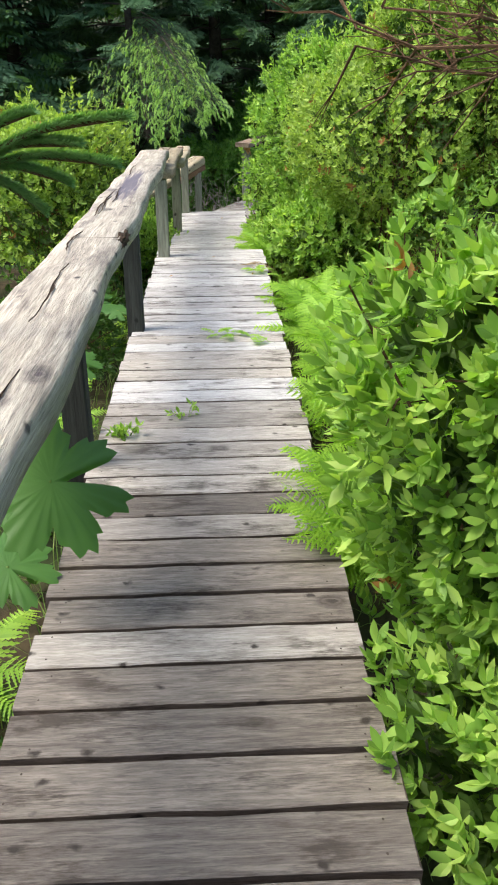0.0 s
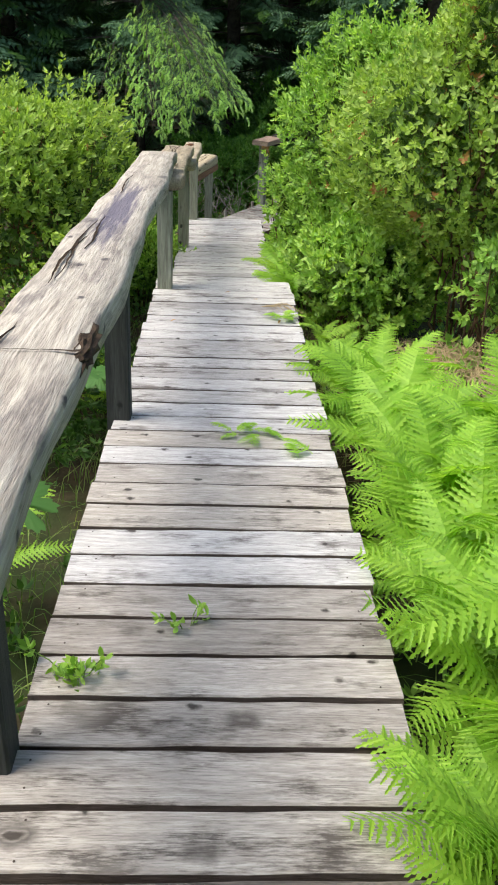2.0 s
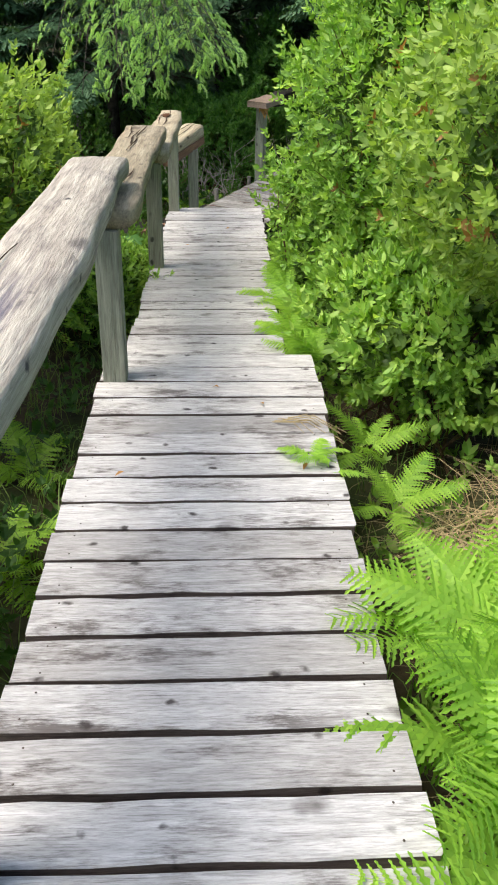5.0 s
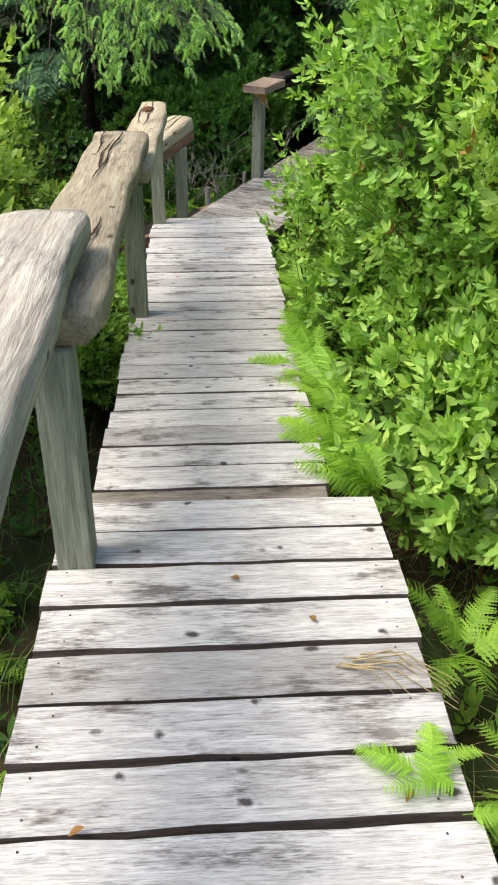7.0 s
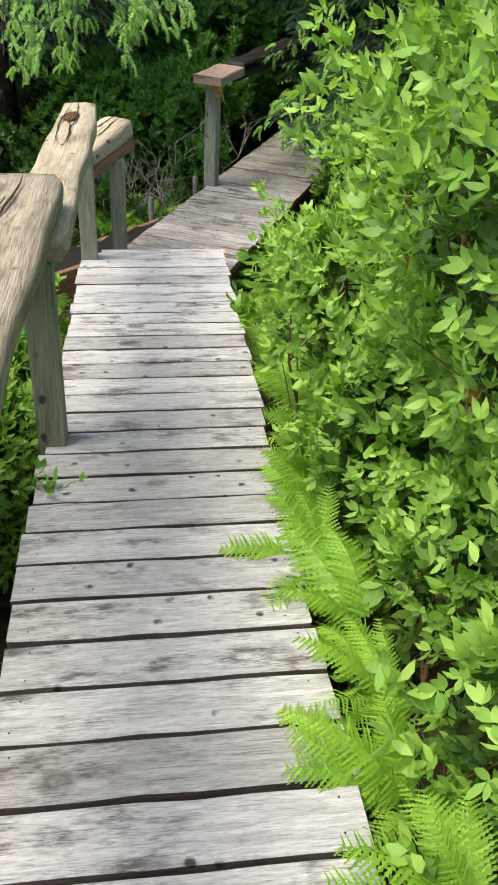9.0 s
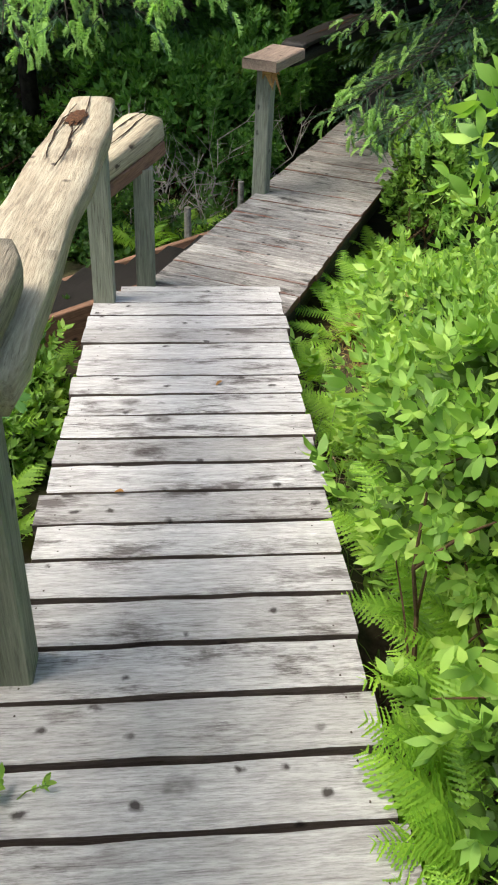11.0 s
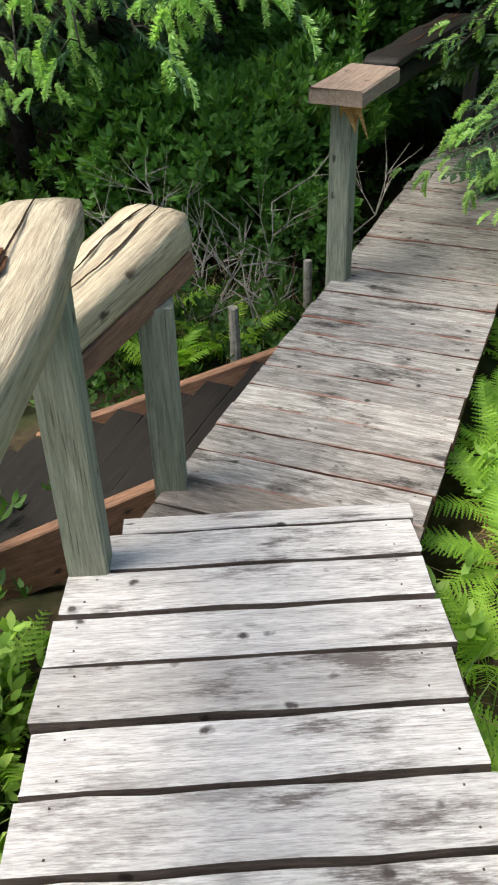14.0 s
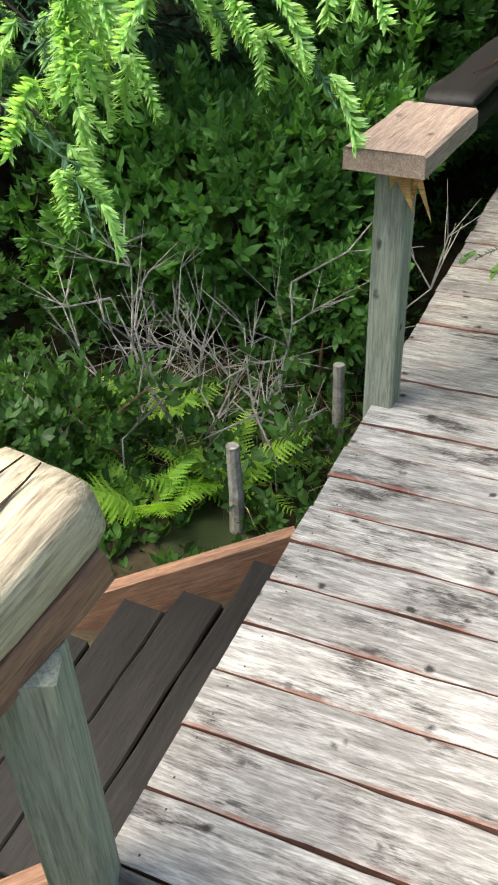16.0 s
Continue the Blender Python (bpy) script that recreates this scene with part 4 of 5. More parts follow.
for y in (5.6, 6.15, 6.6):
    fern(deck_right(y) + rnd.uniform(0.2, 0.3), y, 0.3, 6, z=zA(y) - 0.3)
for y in (7.15, 7.4, 7.65, 7.9, 8.15, 8.4, 8.6, 8.8, 9.0, 9.2):
    fern(deck_right(y) + rnd.uniform(0.08, 0.26), y, rnd.uniform(0.27, 0.38), 8, radians(70), z=zB(y) - 0.08)
for x, y, s in ((0.72, 10.35, 0.26), (0.7, 10.7, 0.32), (0.72, 11.05, 0.3), (0.9, 11.6, 0.34), (1.0, 11.95, 0.34), (1.15, 12.35, 0.34), (1.35, 12.7, 0.36), (1.05, 11.0, 0.36), (1.4, 11.2, 0.4), (0.95, 10.2, 0.42), (1.05, 10.75, 0.45), (1.2, 11.1, 0.42), (1.35, 11.5, 0.4), (1.15, 11.75, 0.42), (1.45, 12.0, 0.45), (1.6, 12.4, 0.42), (0.85, 11.35, 0.36), (1.7, 10.9, 0.5), (0.8, 10.5, 0.36)):
    fern(x, y, s, 9, label="fern clump growing round the mossy mound")
for x, y, s in ((-0.75, 1.9, 0.42), (-0.8, 3.1, 0.45), (-0.85, 3.9, 0.45), (-0.75, 6.2, 0.4), (-0.8, 7.0, 0.4), (-0.6, 9.9, 0.4), (-0.75, 10.4, 0.45), (-0.55, 10.9, 0.36), (0.12, 13.15, 0.42), (-0.15, 13.0, 0.4), (-0.2, 13.5, 0.4)):
    fern(x, y, s, 8, label="shaded fern clump beside the rail posts", z=ground_z(x, y) + (0.18 if y < 5 else 0.0))

# leafy sprigs that lie on the planks
def sprig(x, y, z, n, size, az, label):
    ob = thing("sprig", Matrix.Translation((x, y, z)), label, "plant")
    rnd = random.Random(int(1000 * x + 77 * y))
    for i in range(n):
        child("frond", FRONDS[i % 6], ob, Matrix.Translation((rnd.uniform(-0.07, 0.07), rnd.uniform(-0.05, 0.05), 0)) @ Matrix.Rotation(az + 0.7 * (i - n / 2), 4, "Z") @ Matrix.Rotation(radians(4 + 5 * (i % 3)), 4, "X") @ Matrix.Scale(size * (0.8 + 0.15 * (i % 3)), 4))


def sprout(x, y, z, n, label):
    """A little leafy plant pushing up between planks."""
    rnd = random.Random(int(900 * y))
    ob = thing("sprout", Matrix.Translation((x, y, z)), label, "plant")
    ms = [aim((rnd.gauss(0, 0.045), rnd.gauss(0, 0.03), rnd.uniform(0.012, 0.05)), (rnd.gauss(0, 0.5), rnd.gauss(0, 0.5), 1), rnd.uniform(0, 6), rnd.uniform(0.6, 1.0)) for _ in range(n)]
    child("foliage", spread(ROSFINE, ms, [rnd.randrange(4) for _ in ms], "foliage", M_LEAF), ob)
    so = Soup()
    for m in ms:
        so.put(*tube([(0, 0, -0.04), tuple(m.translation * 0.6), tuple(m.translation)], 0.0018, 0.001, 4))
    child("stem", so.mesh("stem", M_GRASS), ob)


sprig(0.10, 4.36, zA(4.36) + 0.012, 10, 0.11, radians(60), "small lacy green fern growing between planks")
sprig(0.30, 4.16, zA(4.16) + 0.012, 2, 0.17, radians(50), "single young fern frond lying on the planks")
sprout(-0.33, 2.98, zA(2.98), 12, "tiny green leafy plant growing between planks")
sprout(-0.10, 3.17, zA(3.17), 4, "tiny green leafy plant growing between planks")
sprout(-0.36, 9.0, zB(9.0), 8, "small green leafy plant at the plank ends")
sprig(0.40, 5.95, zA(5.95) + 0.012, 6, 0.15, radians(20), "green fern sprig lying on the plank ends")
sprout(-0.27, 8.55, zB(8.55), 7, "tiny green leafy plant growing between planks")

# ---- broad leaves beside the rail ----
def broad_leaf(p, size, az, tilt, label="large lobed dark green leaf on a stalk"):
    """A palmate leaf with seven pointed lobes, veined and drooping."""
    ob = thing("broad_leaf_plant", Matrix.Translation((p[0], p[1], ground_z(p[0], p[1]))), label, "plant", "broad leaves")
    h = p[2] - ground_z(p[0], p[1])
    so = Soup()
    so.put(*tube([(-0.28, 0.05, 0), (-0.25, 0.04, h * 0.55), (-0.14, 0.02, h * 0.95), (0, 0, h)], 0.006, 0.004, 6))
    child("stalk", so.mesh("stalk", M_GRASS), ob)
    bm = bmesh.new()
    rim = []
    N = 84
    for i in range(N):
        a = 2 * math.pi * i / N
        lob = abs(math.cos(a * 3.5)) ** 0.7
        jag = 0.05 * ((i % 3) - 1)
        r = size * (0.66 + 0.40 * lob ** 1.3 + jag * 1.3) * (1 if abs(a - math.pi) > 0.22 else 0.3)
        rim.append((r * math.sin(a + math.pi / 2) * 1.0, r * math.cos(a + math.pi / 2) * 1.0, a, lob))
    rings = []
    for t in (0.33, 0.66, 1.0):
        rings.append([bm.verts.new((x * t, y * t, -0.16 * size * t * t + 0.07 * size * (1 - l) * t)) for x, y, a_, l in rim])
    c = bm.verts.new((0, 0, 0))
    for i in range(N):
        j = (i + 1) % N
        bm.faces.new((c, rings[0][i], rings[0][j]))
        for k in range(2):
            bm.faces.new((rings[k][i], rings[k + 1][i], rings[k + 1][j], rings[k][j]))
    me = finish(bm, "blade", M_BIG, True)
    child("blade", me, ob, Matrix.Translation((0, 0, h)) @ Matrix.Rotation(tilt, 4, "X") @ Matrix.Rotation(tilt * 0.5, 4, "Y") @ Matrix.Rotation(az, 4, "Z"))


broad_leaf((-0.385, 1.8, 0.47), 0.185, radians(200), radians(30))
broad_leaf((-0.56, 1.95, 0.12), 0.13, radians(150), radians(18))
for x, y, z, s in ((-0.62, 3.0, 0.12, 0.12), (-0.58, 3.6, 0.05, 0.10), (-0.62, 4.9, -0.12, 0.11), (-0.72, 5.3, -0.2, 0.12), (-0.55, 5.1, -0.22, 0.09), (-0.8, 4.3, -0.02, 0.13), (-0.7, 2.5, 0.0, 0.12), (-0.55, 10.3, -0.95, 0.08), (-0.62, 10.0, -0.85, 0.07)):
    broad_leaf((x, y, z), s, rnd.uniform(0, 6), rnd.uniform(-0.3, 0.5), "lobed green leaf of a low plant")

# ---- boughs near the path ----
def near_bough(root, joints, label):
    """A spruce twig whose long shoots are thickly clad in needles; joints: (tip, length) of each shoot."""
    ob = thing("spruce_bough", Matrix.Translation(root), label, "tree branch", "spruce boughs")
    root = Vector(root)
    so = Soup()
    ends = [Vector(t) - root for t, _ in joints]
    hub = sum(ends, Vector()) / len(ends) + Vector((-0.22, 0.06, -0.03))
    so.put(*tube([(0, 0, 0), tuple(hub * 0.5 + Vector((0, 0, 0.03))), tuple(hub)], 0.010, 0.006, 6))
    for k, (e_, (_, L)) in enumerate(zip(ends, joints)):
        d_ = (e_ - hub)
        so.put(*tube([hub, hub + d_ * 0.5 + Vector((0, 0, 0.02)), e_], 0.005, 0.003, 5))
        rr = random.Random(900 + k)
        ns = Soup()
        for i_ in range(2600):
            u = rr.random() ** 0.9
            p = hub.lerp(e_, 0.12 + 0.88 * u) + Vector((0, 0, 0.02 * math.sin(math.pi * u)))
            ax = d_.normalized()
            o = ax.orthogonal().normalized()
            w = Matrix.Rotation(rr.uniform(0, 6.283), 3, ax) @ o
            nd = (w * 0.8 + ax * 0.9 + Vector((0, 0, 0.15))).normalized()
            s_ = nd.cross(ax).normalized() * 0.0008
            l_ = 0.018 * rr.uniform(0.8, 1.1)
            ns.put([p - s_, p + s_, p + nd * l_ * 0.65 + s_, p + nd * l_, p + nd * l_ * 0.65 - s_], [(0, 1, 2, 3, 4)])
        child("shoot", ns.mesh("shoot", M_SHOOT), ob, None, "green needle-clad shoot")
    child("limb", so.mesh("limb", M_STEM), ob)


near_bough((-1.2, 1.75, 1.18), [((-0.118, 1.40, 1.335), 0.2), ((-0.20, 1.44, 1.29), 0.2), ((-0.145, 1.46, 1.255), 0.2), ((-0.23, 1.50, 1.22), 0.2), ((-0.28, 1.5, 1.33), 0.2), ((-0.28, 1.52, 1.17), 0.2)], "green spruce twig reaching over the hand rail")
near_bough((-1.3, 2.0, 1.0), [((-0.42, 1.75, 1.12), 0.2), ((-0.46, 1.8, 1.04), 0.2), ((-0.4, 1.85, 1.2), 0.2)], "green spruce twig beside the hand rail")
B = "spruce bough with bright fresh hanging tips"
for k, (a, b, n) in enumerate((((-1.1, 15.3, 1.0), (-0.75, 12.0, 0.22), 26), ((-1.0, 15.3, 1.1), (-0.2, 11.9, 0.36), 26), ((-0.9, 15.3, 1.1), (-0.08, 11.95, 0.38), 26), ((-1.1, 15.3, 0.8), (-0.55, 12.3, 0.02), 24), ((-1.2, 15.3, 0.7), (-1.15, 12.5, -0.12), 24),
                               ((-1.1, 15.3, 0.5), (-0.8, 12.9, -0.22), 20), ((-1.1, 15.3, 0.4), (-0.55, 13.3, -0.15), 16), ((-1.0, 15.3, 1.3), (0.1, 12.7, 0.4), 22), ((-0.9, 15.3, 1.0), (0.1, 13.9, 0.3), 18), ((-1.3, 15.3, 0.9), (-1.5, 13.1, 0.1), 20),
                               ((-0.9, 15.3, 1.0), (-0.35, 11.75, 0.36), 24), ((-0.9, 15.3, 1.1), (-0.05, 11.8, 0.38), 22), ((-1.0, 15.3, 1.2), (0.1, 12.4, 0.42), 24), ((-1.0, 15.3, 1.0), (-0.5, 12.0, 0.45), 24))):
    spruce_branch(a, b, n, 0.62, 60 + k, B, 0.18, 0.32, 1.0)
for k, b in enumerate(((-0.42, 12.0, 0.10), (-0.26, 12.05, 0.12), (-0.11, 12.0, 0.16), (0.05, 12.05, 0.29), (0.12, 12.0, 0.29), (0.18, 12.05, 0.31), (0.25, 12.1, 0.35), (-0.75, 12.2, 0.02))):
    spruce_branch((-0.9, 15.3, 1.0), b, 26, 1.0, 80 + k, B, 0.16, 0.2, 1.0)
for k, (a, b, n) in enumerate((((2.7, 14.4, 0.5), (1.55, 13.0, -0.25), 18), ((2.8, 14.5, 0.2), (1.45, 13.6, -0.45), 18), ((2.9, 14.3, 0.9), (1.35, 12.4, 0.5), 20), ((2.9, 14.4, 0.0), (1.75, 13.0, -0.65), 14), ((2.9, 14.3, 0.7), (1.9, 12.6, 0.1), 16), ((2.9, 14.2, -0.2), (1.05, 13.1, -0.60), 44), ((2.9, 14.2, 0.0), (1.12, 13.0, -0.55), 44), ((2.9, 14.2, -0.3), (1.22, 12.95, -0.72), 40), ((2.9, 14.0, -0.2), (1.3, 12.7, -0.62), 40), ((2.9, 14.4, 0.6), (1.15, 13.5, -0.25), 28), ((2.9, 14.4, 0.8), (1.2, 13.2, 0.05), 26))):
    spruce_branch(a, b, n, 0.3, 90 + k, "dark spruce bough hanging beside the path", 0.08, 0.42)

# bare twigs overhead of the first shrub
def bare_branch(p0, p1, n, seed, mat, label, r=0.007, name="bare_branch", spreadv=0.35):
    rnd = random.Random(seed)
    p0, p1 = Vector(p0), Vector(p1)
    so = Soup()
    d = p1 - p0
    pts = [p0 + d * u + Vector((rnd.gauss(0, 0.03), rnd.gauss(0, 0.03), rnd.gauss(0, 0.02))) * d.length for u in (0, 0.25, 0.5, 0.75, 1)]
    so.put(*tube(pts, r, r * 0.3, 5))
    for i in range(n):
        k = rnd.randrange(1, 5)
        q = pts[k]
        e_ = q + (d.normalized() * rnd.uniform(0.1, 0.6) + Vector((rnd.gauss(0, 1), rnd.gauss(0, 1), rnd.gauss(0.1, 0.8))) * spreadv) * d.length * 0.5
        mid = (q + e_) / 2 + Vector((rnd.gauss(0, 0.03), rnd.gauss(0, 0.03), rnd.gauss(0, 0.03)))
        so.put(*tube([q, mid, e_], r * 0.5, r * 0.15, 4))
        for j in range(2):
            so.put(*tube([mid, mid + (e_ - q) * 0.5 + Vector((rnd.gauss(0, 0.06), rnd.gauss(0, 0.06), rnd.gauss(0, 0.06)))], r * 0.25, r * 0.1, 3))
    return tagged(new(name, so.mesh(name, mat)), label, "branch", "bare branches", "stuff" if name == "dead_branch" else "")


for k, (a, b) in enumerate((((1.7, 2.3, 1.25), (0.72, 2.5, 1.4)), ((1.6, 2.2, 1.1), (0.8, 2.4, 1.36)), ((1.05, 1.7, 0.3), (0.56, 1.9, 0.8)), ((1.25, 2.2, 1.28), (0.32, 2.35, 1.44)), ((1.25, 2.25, 1.2), (0.42, 2.4, 1.37)), ((1.2, 2.2, 1.34), (0.45, 2.3, 1.46)))):
    bare_branch(a, b, 9, 130 + k, M_STEM, "thin brown branch reaching out of the shrub", 0.009)
drnd = random.Random(31)
for k in range(15):
    a = (drnd.uniform(-0.4, 0.55), drnd.uniform(13.2, 13.8), -1.65)
    b = (a[0] + drnd.uniform(-0.55, 0.4), a[1] + drnd.uniform(-0.25, 0.2), drnd.uniform(-1.35, -0.95))
    bare_branch(a, b, 8, 150 + k, M_DEAD, "grey dead branch in a tangle of brush", 0.009, "dead_branch", 0.5)


def stump(x, y, top, r, label):
    g = ground_z(x, y) - 0.05
    so = Soup()
    so.put(*tube([(0, 0, 0), (0.004, 0, (top - g) * 0.5), (0, 0.004, top - g)], r * 1.1, r * 0.9, 9))
    ob = new("broken_stake", so.mesh("broken_stake", M_DEAD))
    ob.matrix_basis = Matrix.Translation((x, y, g))
    tagged(ob, label, "stake")


stump(0.135, 12.95, -1.27, 0.024, "grey weathered broken stake beside the platform")
stump(0.50, 13.35, -1.24, 0.022, "grey weathered broken stake beside the path")
stump(0.98, 11.15, -0.98, 0.018, "grey broken sapling stub in the ferns")
stump(1.05, 11.05, -1.02, 0.016, "brown broken sapling stub in the ferns")

# old trunk with pale lichen
so = Soup()
so.put(*tube([(0, 0, -0.2), (0.01, 0, 0.6), (0.03, 0.02, 0.7), (0.05, 0.05, 0.95)], 0.12, 0.10, 12))
ob = tagged(new("tree_trunk", so.mesh("tree_trunk", M_BARK, True)), "grey trunk mottled with pale lichen", "tree trunk")
ob.matrix_basis = Matrix.Translation((-1.5, 14.7, ground_z(-1.5, 14.7)))

# mossy mound
bm = bmesh.new()
bmesh.ops.create_icosphere(bm, subdivisions=4, radius=1)
for v in bm.verts:
    k = 1 + 0.25 * noise.noise(v.co * 2.5) + 0.1 * noise.noise(v.co * 7)
    v.co = Vector((v.co.x * 0.21 * k, v.co.y * 0.34 * k, v.co.z * 0.13 * k))
ob = tagged(new("moss_mound", finish(bm, "moss_mound", M_MOSS, True)), "brown and orange mossy mound among ferns", "mound")
ob.matrix_basis = Matrix.Translation((1.22, 11.15, ground_z(1.22, 11.15) + 0.0))

# dry straw bank, grass and moss tufts
def blades(name, label, area, n, length, mat, seed, droop=0.6, width=0.004, zoff=None):
    rnd = random.Random(seed)
    so = Soup()
    for i in range(n):
        x, y = rnd.uniform(area[0], area[1]), rnd.uniform(area[2], area[3])
        if -0.5 < x < deck_right(y) + 0.03 and x > deck_left(y) - 0.05:
            continue
        z = ground_z(x, y)
        a = rnd.uniform(0, 6.28)
        o = Vector((math.cos(a), math.sin(a), 0))
        L = length * rnd.uniform(0.5, 1.2)
        s = Vector((-o.y, o.x, 0)) * width * 0.5
        pts = [Vector((x, y, z)) + o * L * u * droop * u + Vector((0, 0, L * (u - droop * u * u * 0.9))) for u in (0, 0.4, 0.75, 1)]
        so.put([pts[0] - s, pts[0] + s, pts[1] + s, pts[1] - s, pts[2] + s * 0.7, pts[2] - s * 0.7, pts[3]], [(0, 1, 2, 3), (3, 2, 4, 5), (5, 4, 6)])
    tagged(new(name, so.mesh(name, mat)), label, "grass", kind="stuff")


blades("dry_grass", "pale dry grass hanging down the bank", (0.8, 1.7, 4.8, 6.3), 2400, 0.42, M_STRAW, 1, 0.95)
blades("dry_grass", "scattered pale dry grass among ferns", (0.5, 1.6, 6.2, 12), 500, 0.28, M_STRAW, 2, 0.8, 0.003)
blades("grass", "green grass blades along the boardwalk", (0.42, 1.2, 0.5, 11), 1500, 0.34, M_GRASS, 3)
blades("grass", "green grass blades under the rail", (-1.2, -0.5, 0.3, 11), 1800, 0.34, M_GRASS, 4)
blades("moss_tufts", "orange-brown moss tufts on the mound", (0.85, 1.6, 10.65, 11.65), 2600, 0.12, M_MOSS, 6, 0.9, 0.006)
blades("dry_grass", "pale dry grass below the conifers", (-0.8, 1.0, 13, 14.2), 500, 0.3, M_STRAW, 5, 0.7, 0.003)

# litter on the planks
def dry_leaf(x, y, z, az, size):
    v, f = leaf_shape(size, size * 0.5, 0.5, 0.35)
    so = Soup()
    so.put(v, f)
    ob = new("fallen_leaf", so.mesh("fallen_leaf", M_LEAFR))
    ob.matrix_basis = Matrix.Translation((x, y, z + 0.012)) @ Matrix.Rotation(az, 4, "Z")
    tagged(ob, "small curled russet leaf lying on a plank", "leaf", "fallen leaves")


for x, y, az in ((0.22, 6.42, 0.4), (-0.24, 5.92, 1.9), (0.33, 5.97, 2.6), (0.06, 6.58, 0.9), (-0.1, 9.5, 1.2), (0.2, 10.2, 2.2)):
    dry_leaf(x, y, zA(y) if y < 6.9 else zB(y), az, 0.03)
so = Soup()
lrnd = random.Random(44)
for k in range(9):
    p = Vector((0.27 + lrnd.uniform(-0.03, 0.03), 6.3 + lrnd.uniform(-0.02, 0.03), zA(6.3) + 0.006))
    e_ = p + Vector((lrnd.uniform(0.14, 0.24), lrnd.uniform(-0.12, 0.0), lrnd.uniform(-0.05, -0.01)))
    so.put(*tube([p, p.lerp(e_, 0.5) + Vector((0, 0.02, 0.03)), e_], 0.002, 0.001, 4))
tagged(new("straw_wisp", so.mesh("straw_wisp", M_STRAW)), "wisp of pale straw lying on the plank ends", "straw", kind="stuff")

# understorey carpet
def carpet(name, label, area, n, mat, seed, hgt=0.25, size=1.0):
    rnd = random.Random(seed)
    ms = []
    while len(ms) < n:
        x, y = rnd.uniform(area[0], area[1]), rnd.uniform(area[2], area[3])
        if deck_left(y) - 0.12 < x < deck_right(y) + 0.08:
            continue
        z = ground_z(x, y) + rnd.uniform(0.02, hgt) * (0.6 + 0.8 * noise.noise(Vector((x * 2, y * 2, 9))))
        ms.append(aim((x, y, z), (rnd.gauss(0, 0.4), rnd.gauss(0, 0.4), 1), rnd.uniform(0, 6.28), size * rnd.uniform(0.7, 1.3)))
    tagged(new(name, spread(ROS, ms, [rnd.randrange(5) for _ in ms], name, mat)), label, "ground plants", kind="stuff")


carpet("ground_plants", "green leafy ground plants beside the boardwalk", (0.5, 3.2, -0.5, 13), 2300, M_LEAF, 1, 0.35)
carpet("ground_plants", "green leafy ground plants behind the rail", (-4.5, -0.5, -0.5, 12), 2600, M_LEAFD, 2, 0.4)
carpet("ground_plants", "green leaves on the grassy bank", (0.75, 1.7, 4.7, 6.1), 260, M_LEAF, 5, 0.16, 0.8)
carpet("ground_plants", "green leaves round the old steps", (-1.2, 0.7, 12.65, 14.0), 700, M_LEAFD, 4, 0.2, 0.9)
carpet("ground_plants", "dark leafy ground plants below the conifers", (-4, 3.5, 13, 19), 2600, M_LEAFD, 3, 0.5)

# ---- distant shed ----
shed = thing("shed", Matrix.Translation((-7.2, 21.5, ground_z(-7.2, 21.5)) ) @ Matrix.Rotation(0.3, 4, "Z"), "small dark-roofed shed among the trees", "shed")
bm = bmesh.new()
bmesh.ops.create_cube(bm, size=1.0, matrix=Matrix.Translation((0, 0, 1.0)) @ Matrix.Diagonal((3, 2.4, 2.0, 1)))
child("wall", finish(bm, "wall", M_BLACK), shed)
bm = bmesh.new()
pr = [(-1.8, -1.5, 1.95), (1.8, -1.5, 1.95), (1.8, 1.5, 1.95), (-1.8, 1.5, 1.95), (-1.8, 0, 2.8), (1.8, 0, 2.8)]
vv = [bm.verts.new(p) for p in pr]
for q in ((0, 1, 5, 4), (2, 3, 4, 5), (0, 4, 3), (1, 2, 5), (0, 3, 2, 1)):
    bm.faces.new([vv[i] for i in q])
child("roof", finish(bm, "roof", M_ROOF), shed)

# ---- lower side platform ----
def loose_board(a, b, width, thick, mat, label, seed, name="old_board", edge_on=False):
    a, b = Vector(a), Vector(b)
    d = b - a
    bm = timber(d.length, thick if edge_on else width, width if edge_on else thick, 8, 0.005, 0.003, seed)
    ob = new(name, finish(bm, name, mat))
    x = d.normalized()
    y = Vector((0, 0, 1)).cross(x).normalized()
    ob.matrix_basis = Matrix.Translation((a + b) / 2) @ Matrix((x, y, x.cross(y))).transposed().to_4x4()
    return tagged(ob, label, "board", "old platform boards")


loose_board((-1.5, 11.28, -1.52), (-0.115, 11.625, -1.155), 0.2, 0.04, M_RED, "tan and red beam on edge below the rail", 301, "platform_beam", True)
loose_board((-1.3, 12.52, -1.80), (0.30, 12.53, -1.235), 0.16, 0.04, M_RED, "reddish brown beam at the far side of the old platform", 302, "platform_beam", True)
od = Vector((0.44, 0.90, 0)).normalized()
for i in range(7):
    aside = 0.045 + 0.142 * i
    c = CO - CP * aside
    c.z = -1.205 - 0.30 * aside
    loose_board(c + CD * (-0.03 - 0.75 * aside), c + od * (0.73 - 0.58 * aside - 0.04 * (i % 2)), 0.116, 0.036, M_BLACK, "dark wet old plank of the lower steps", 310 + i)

# ---- boardwalk ----
VAR = {}


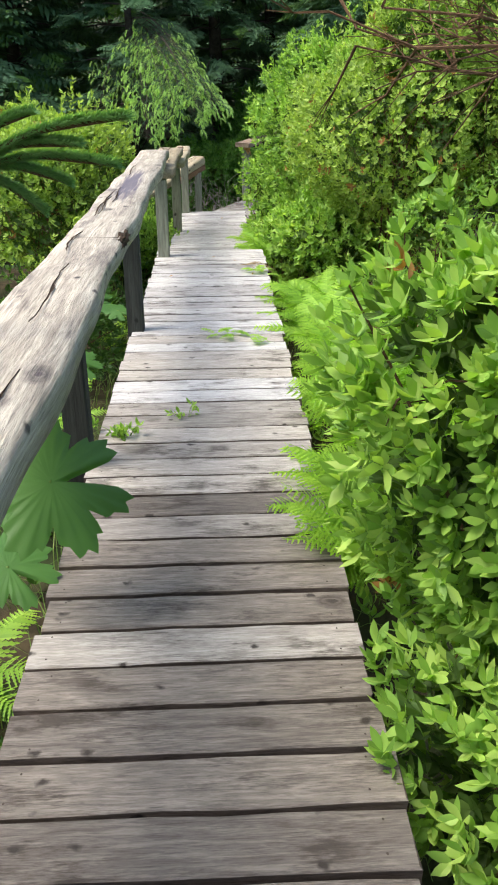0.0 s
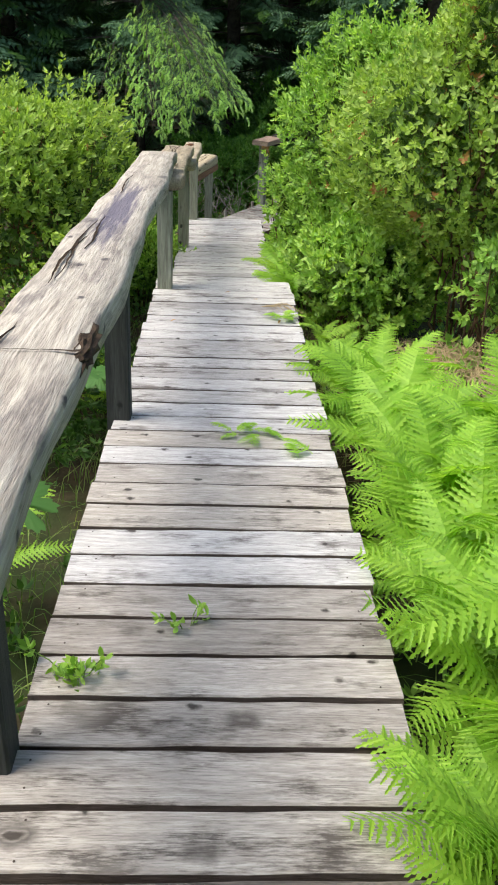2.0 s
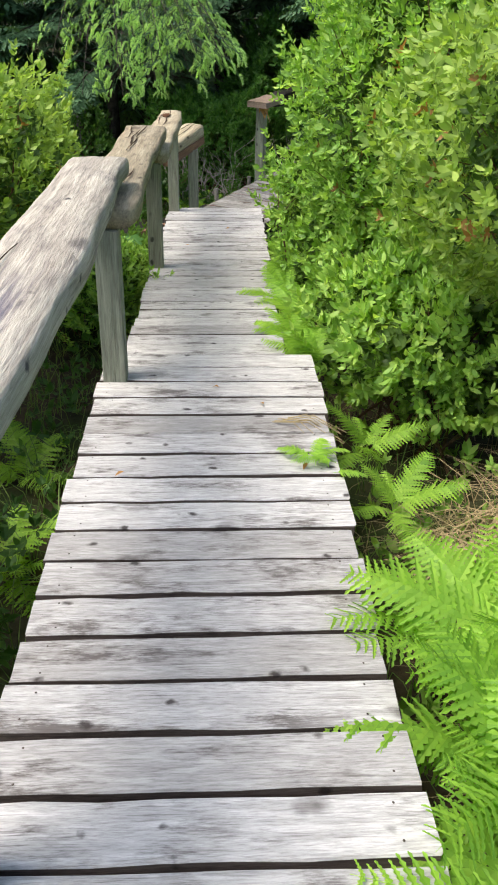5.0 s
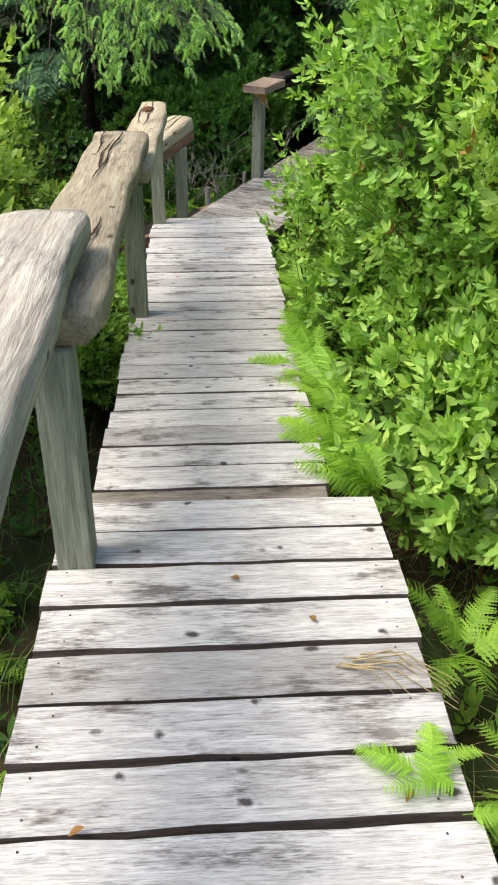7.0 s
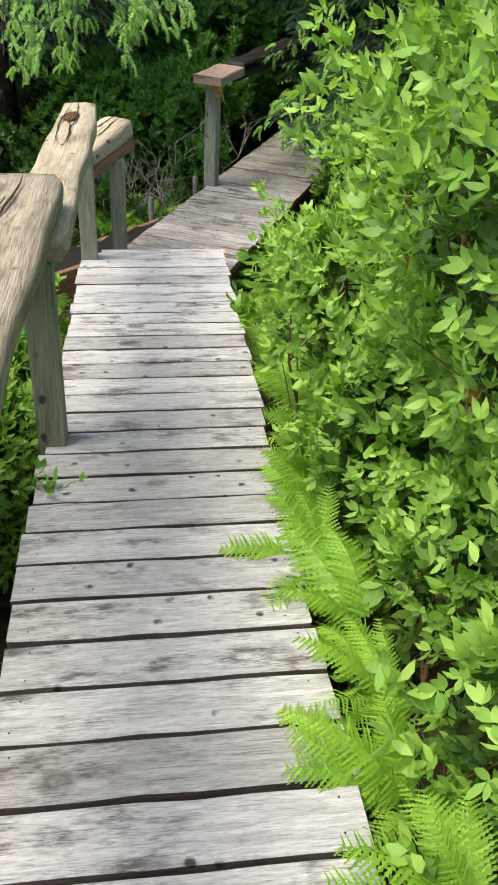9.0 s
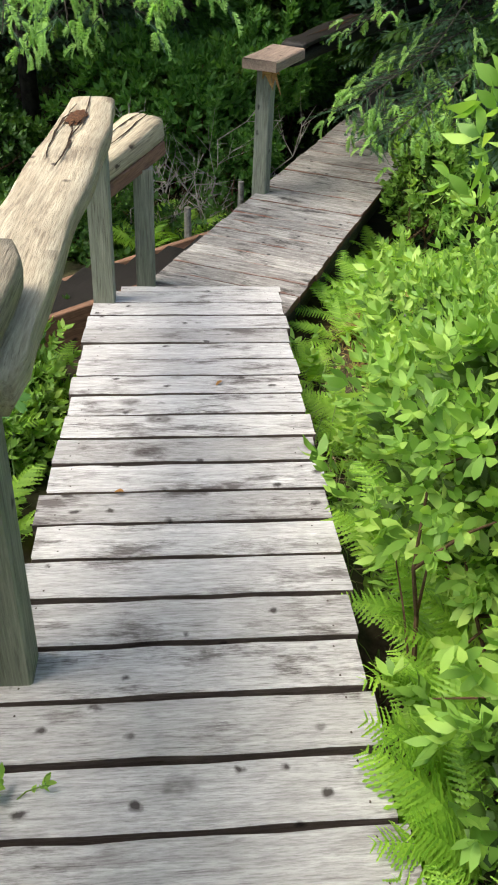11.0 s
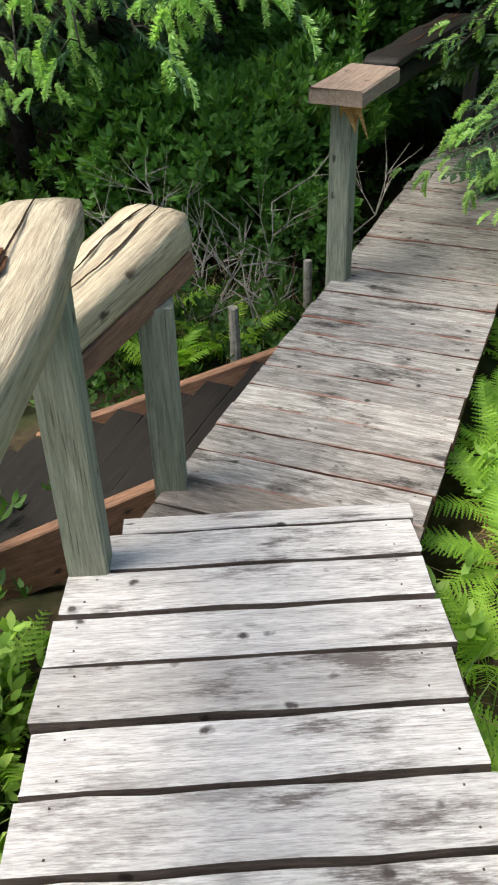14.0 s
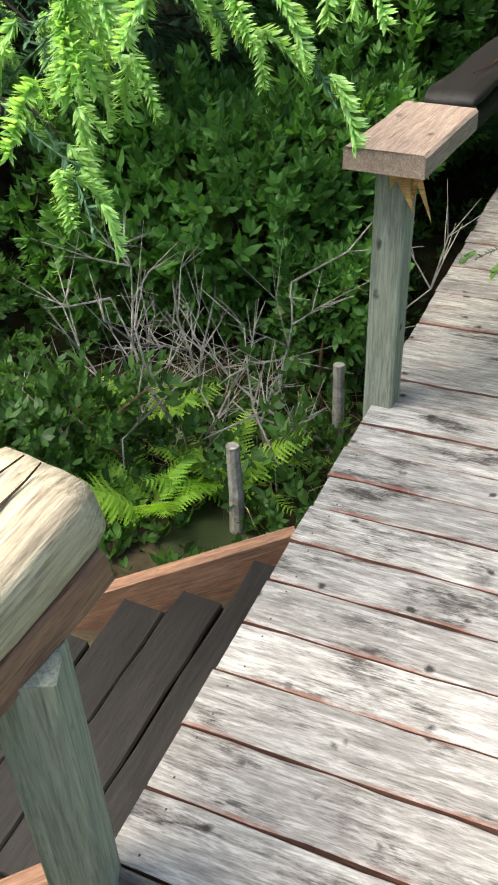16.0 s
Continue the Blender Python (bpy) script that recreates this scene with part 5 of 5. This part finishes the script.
def plank_mesh(kind, k):
    key = (kind, k)
    if key not in VAR:
        bm = timber(1.0, 0.135, 0.038, 7, 0.004, 0.003, k * 13 + len(kind), True, 0.0, 2)
        top = {"grey": M_DECK, "damp": M_SHADEBROWN, "half": M_HALFSHADE, "land": M_LAND}[kind]
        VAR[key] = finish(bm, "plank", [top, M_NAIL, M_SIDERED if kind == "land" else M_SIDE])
    return VAR[key]


def boardwalk(label):
    return tagged(new("boardwalk"), label, "boardwalk", kind="structure")


def stringer(walk_ob, a, b):
    a, b = Vector(a), Vector(b)
    d = b - a
    bm = timber(d.length, 0.04, 0.16, 8, 0.004, 0.002, int(a.x * 100))
    x = d.normalized()
    y = Vector((0, 0, 1)).cross(x).normalized()
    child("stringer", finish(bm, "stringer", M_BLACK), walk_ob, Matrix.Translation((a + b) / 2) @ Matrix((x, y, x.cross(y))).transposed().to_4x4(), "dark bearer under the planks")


def plank(walk_ob, kind, c, length, slope, rz, rnd, wscale=1.0):
    m = Matrix.Translation(c) @ Matrix.Rotation(radians(rz + rnd.uniform(-0.25, 0.25)), 4, "Z") @ Matrix.Rotation(math.atan(slope) + rnd.uniform(-0.008, 0.008), 4, "X") @ Matrix.Rotation(rnd.uniform(-0.004, 0.004), 4, "Y") @ Matrix.Diagonal((length, wscale, 1, 1))
    child("plank", plank_mesh(kind, rnd.randrange(6)), walk_ob, m)


walk_a = boardwalk("upper ramp of weathered grey planks")
rnd = random.Random(21)
y = 6.965 - 0.075
while y > -3.0:
    l, r = -0.468 + 0.0105 * y + rnd.uniform(-0.008, 0.008), 0.328 + 0.0175 * y + rnd.uniform(-0.012, 0.012)
    # shade painted by plank tone: darkest near the start, grey further on
    shade_y = y + rnd.uniform(-0.8, 0.8)
    plank(walk_a, "damp" if shade_y < 1.9 else "half" if shade_y < 4.2 else "grey", ((l + r) / 2, y, zA(y) + rnd.uniform(-0.003, 0.002)), r - l, -0.083, rnd.uniform(-0.3, 0.3), rnd)
    y -= 0.150
for x in (-0.34, 0.28):
    stringer(walk_a, (x, -3.0, zA(-3) - 0.042), (x + 0.06, 6.93, zA(6.93) - 0.042))
walk_b = boardwalk("middle ramp of weathered grey planks, a step lower")
y = 11.245 - 0.034
k = 0
while y > 6.85:
    l, r = -0.428 + 0.0118 * y + rnd.uniform(-0.01, 0.01), 0.44 + 0.036 * (y - 9.4) + rnd.uniform(-0.012, 0.012)
    if k == 0:
        l += 0.10
    # dark-stained first planks below the step reuse the shaded brown tone
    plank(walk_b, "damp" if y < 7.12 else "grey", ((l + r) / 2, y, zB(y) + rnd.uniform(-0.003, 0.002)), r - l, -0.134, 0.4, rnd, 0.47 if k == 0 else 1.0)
    y -= 0.112 if k == 0 else 0.150
    k += 1
for x in (-0.25, 0.33):
    stringer(walk_b, (x, 6.9, zB(6.9) - 0.042), (x + 0.05, 11.2, zB(11.2) - 0.042))
walk_c = boardwalk("landing and path of stained planks turning into the forest")
s = -0.36
while s < 6.2:
    c = CO + CD * s + CP * (0.362 + rnd.uniform(-0.003, 0.003))
    length = 0.72 + rnd.uniform(-0.008, 0.008)
    c.z = zC(c.y) + rnd.uniform(-0.004, 0.003)
    # the first landing planks reuse the shaded brown tone
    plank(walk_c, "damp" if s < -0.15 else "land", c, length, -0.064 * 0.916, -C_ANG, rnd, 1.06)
    s += 0.1495
for q in (0.06, 0.66):
    a, b = CO + CD * -0.3 + CP * q, CO + CD * 6.2 + CP * q
    a.z, b.z = zC(a.y) - 0.043, zC(b.y) - 0.043
    stringer(walk_c, a, b)
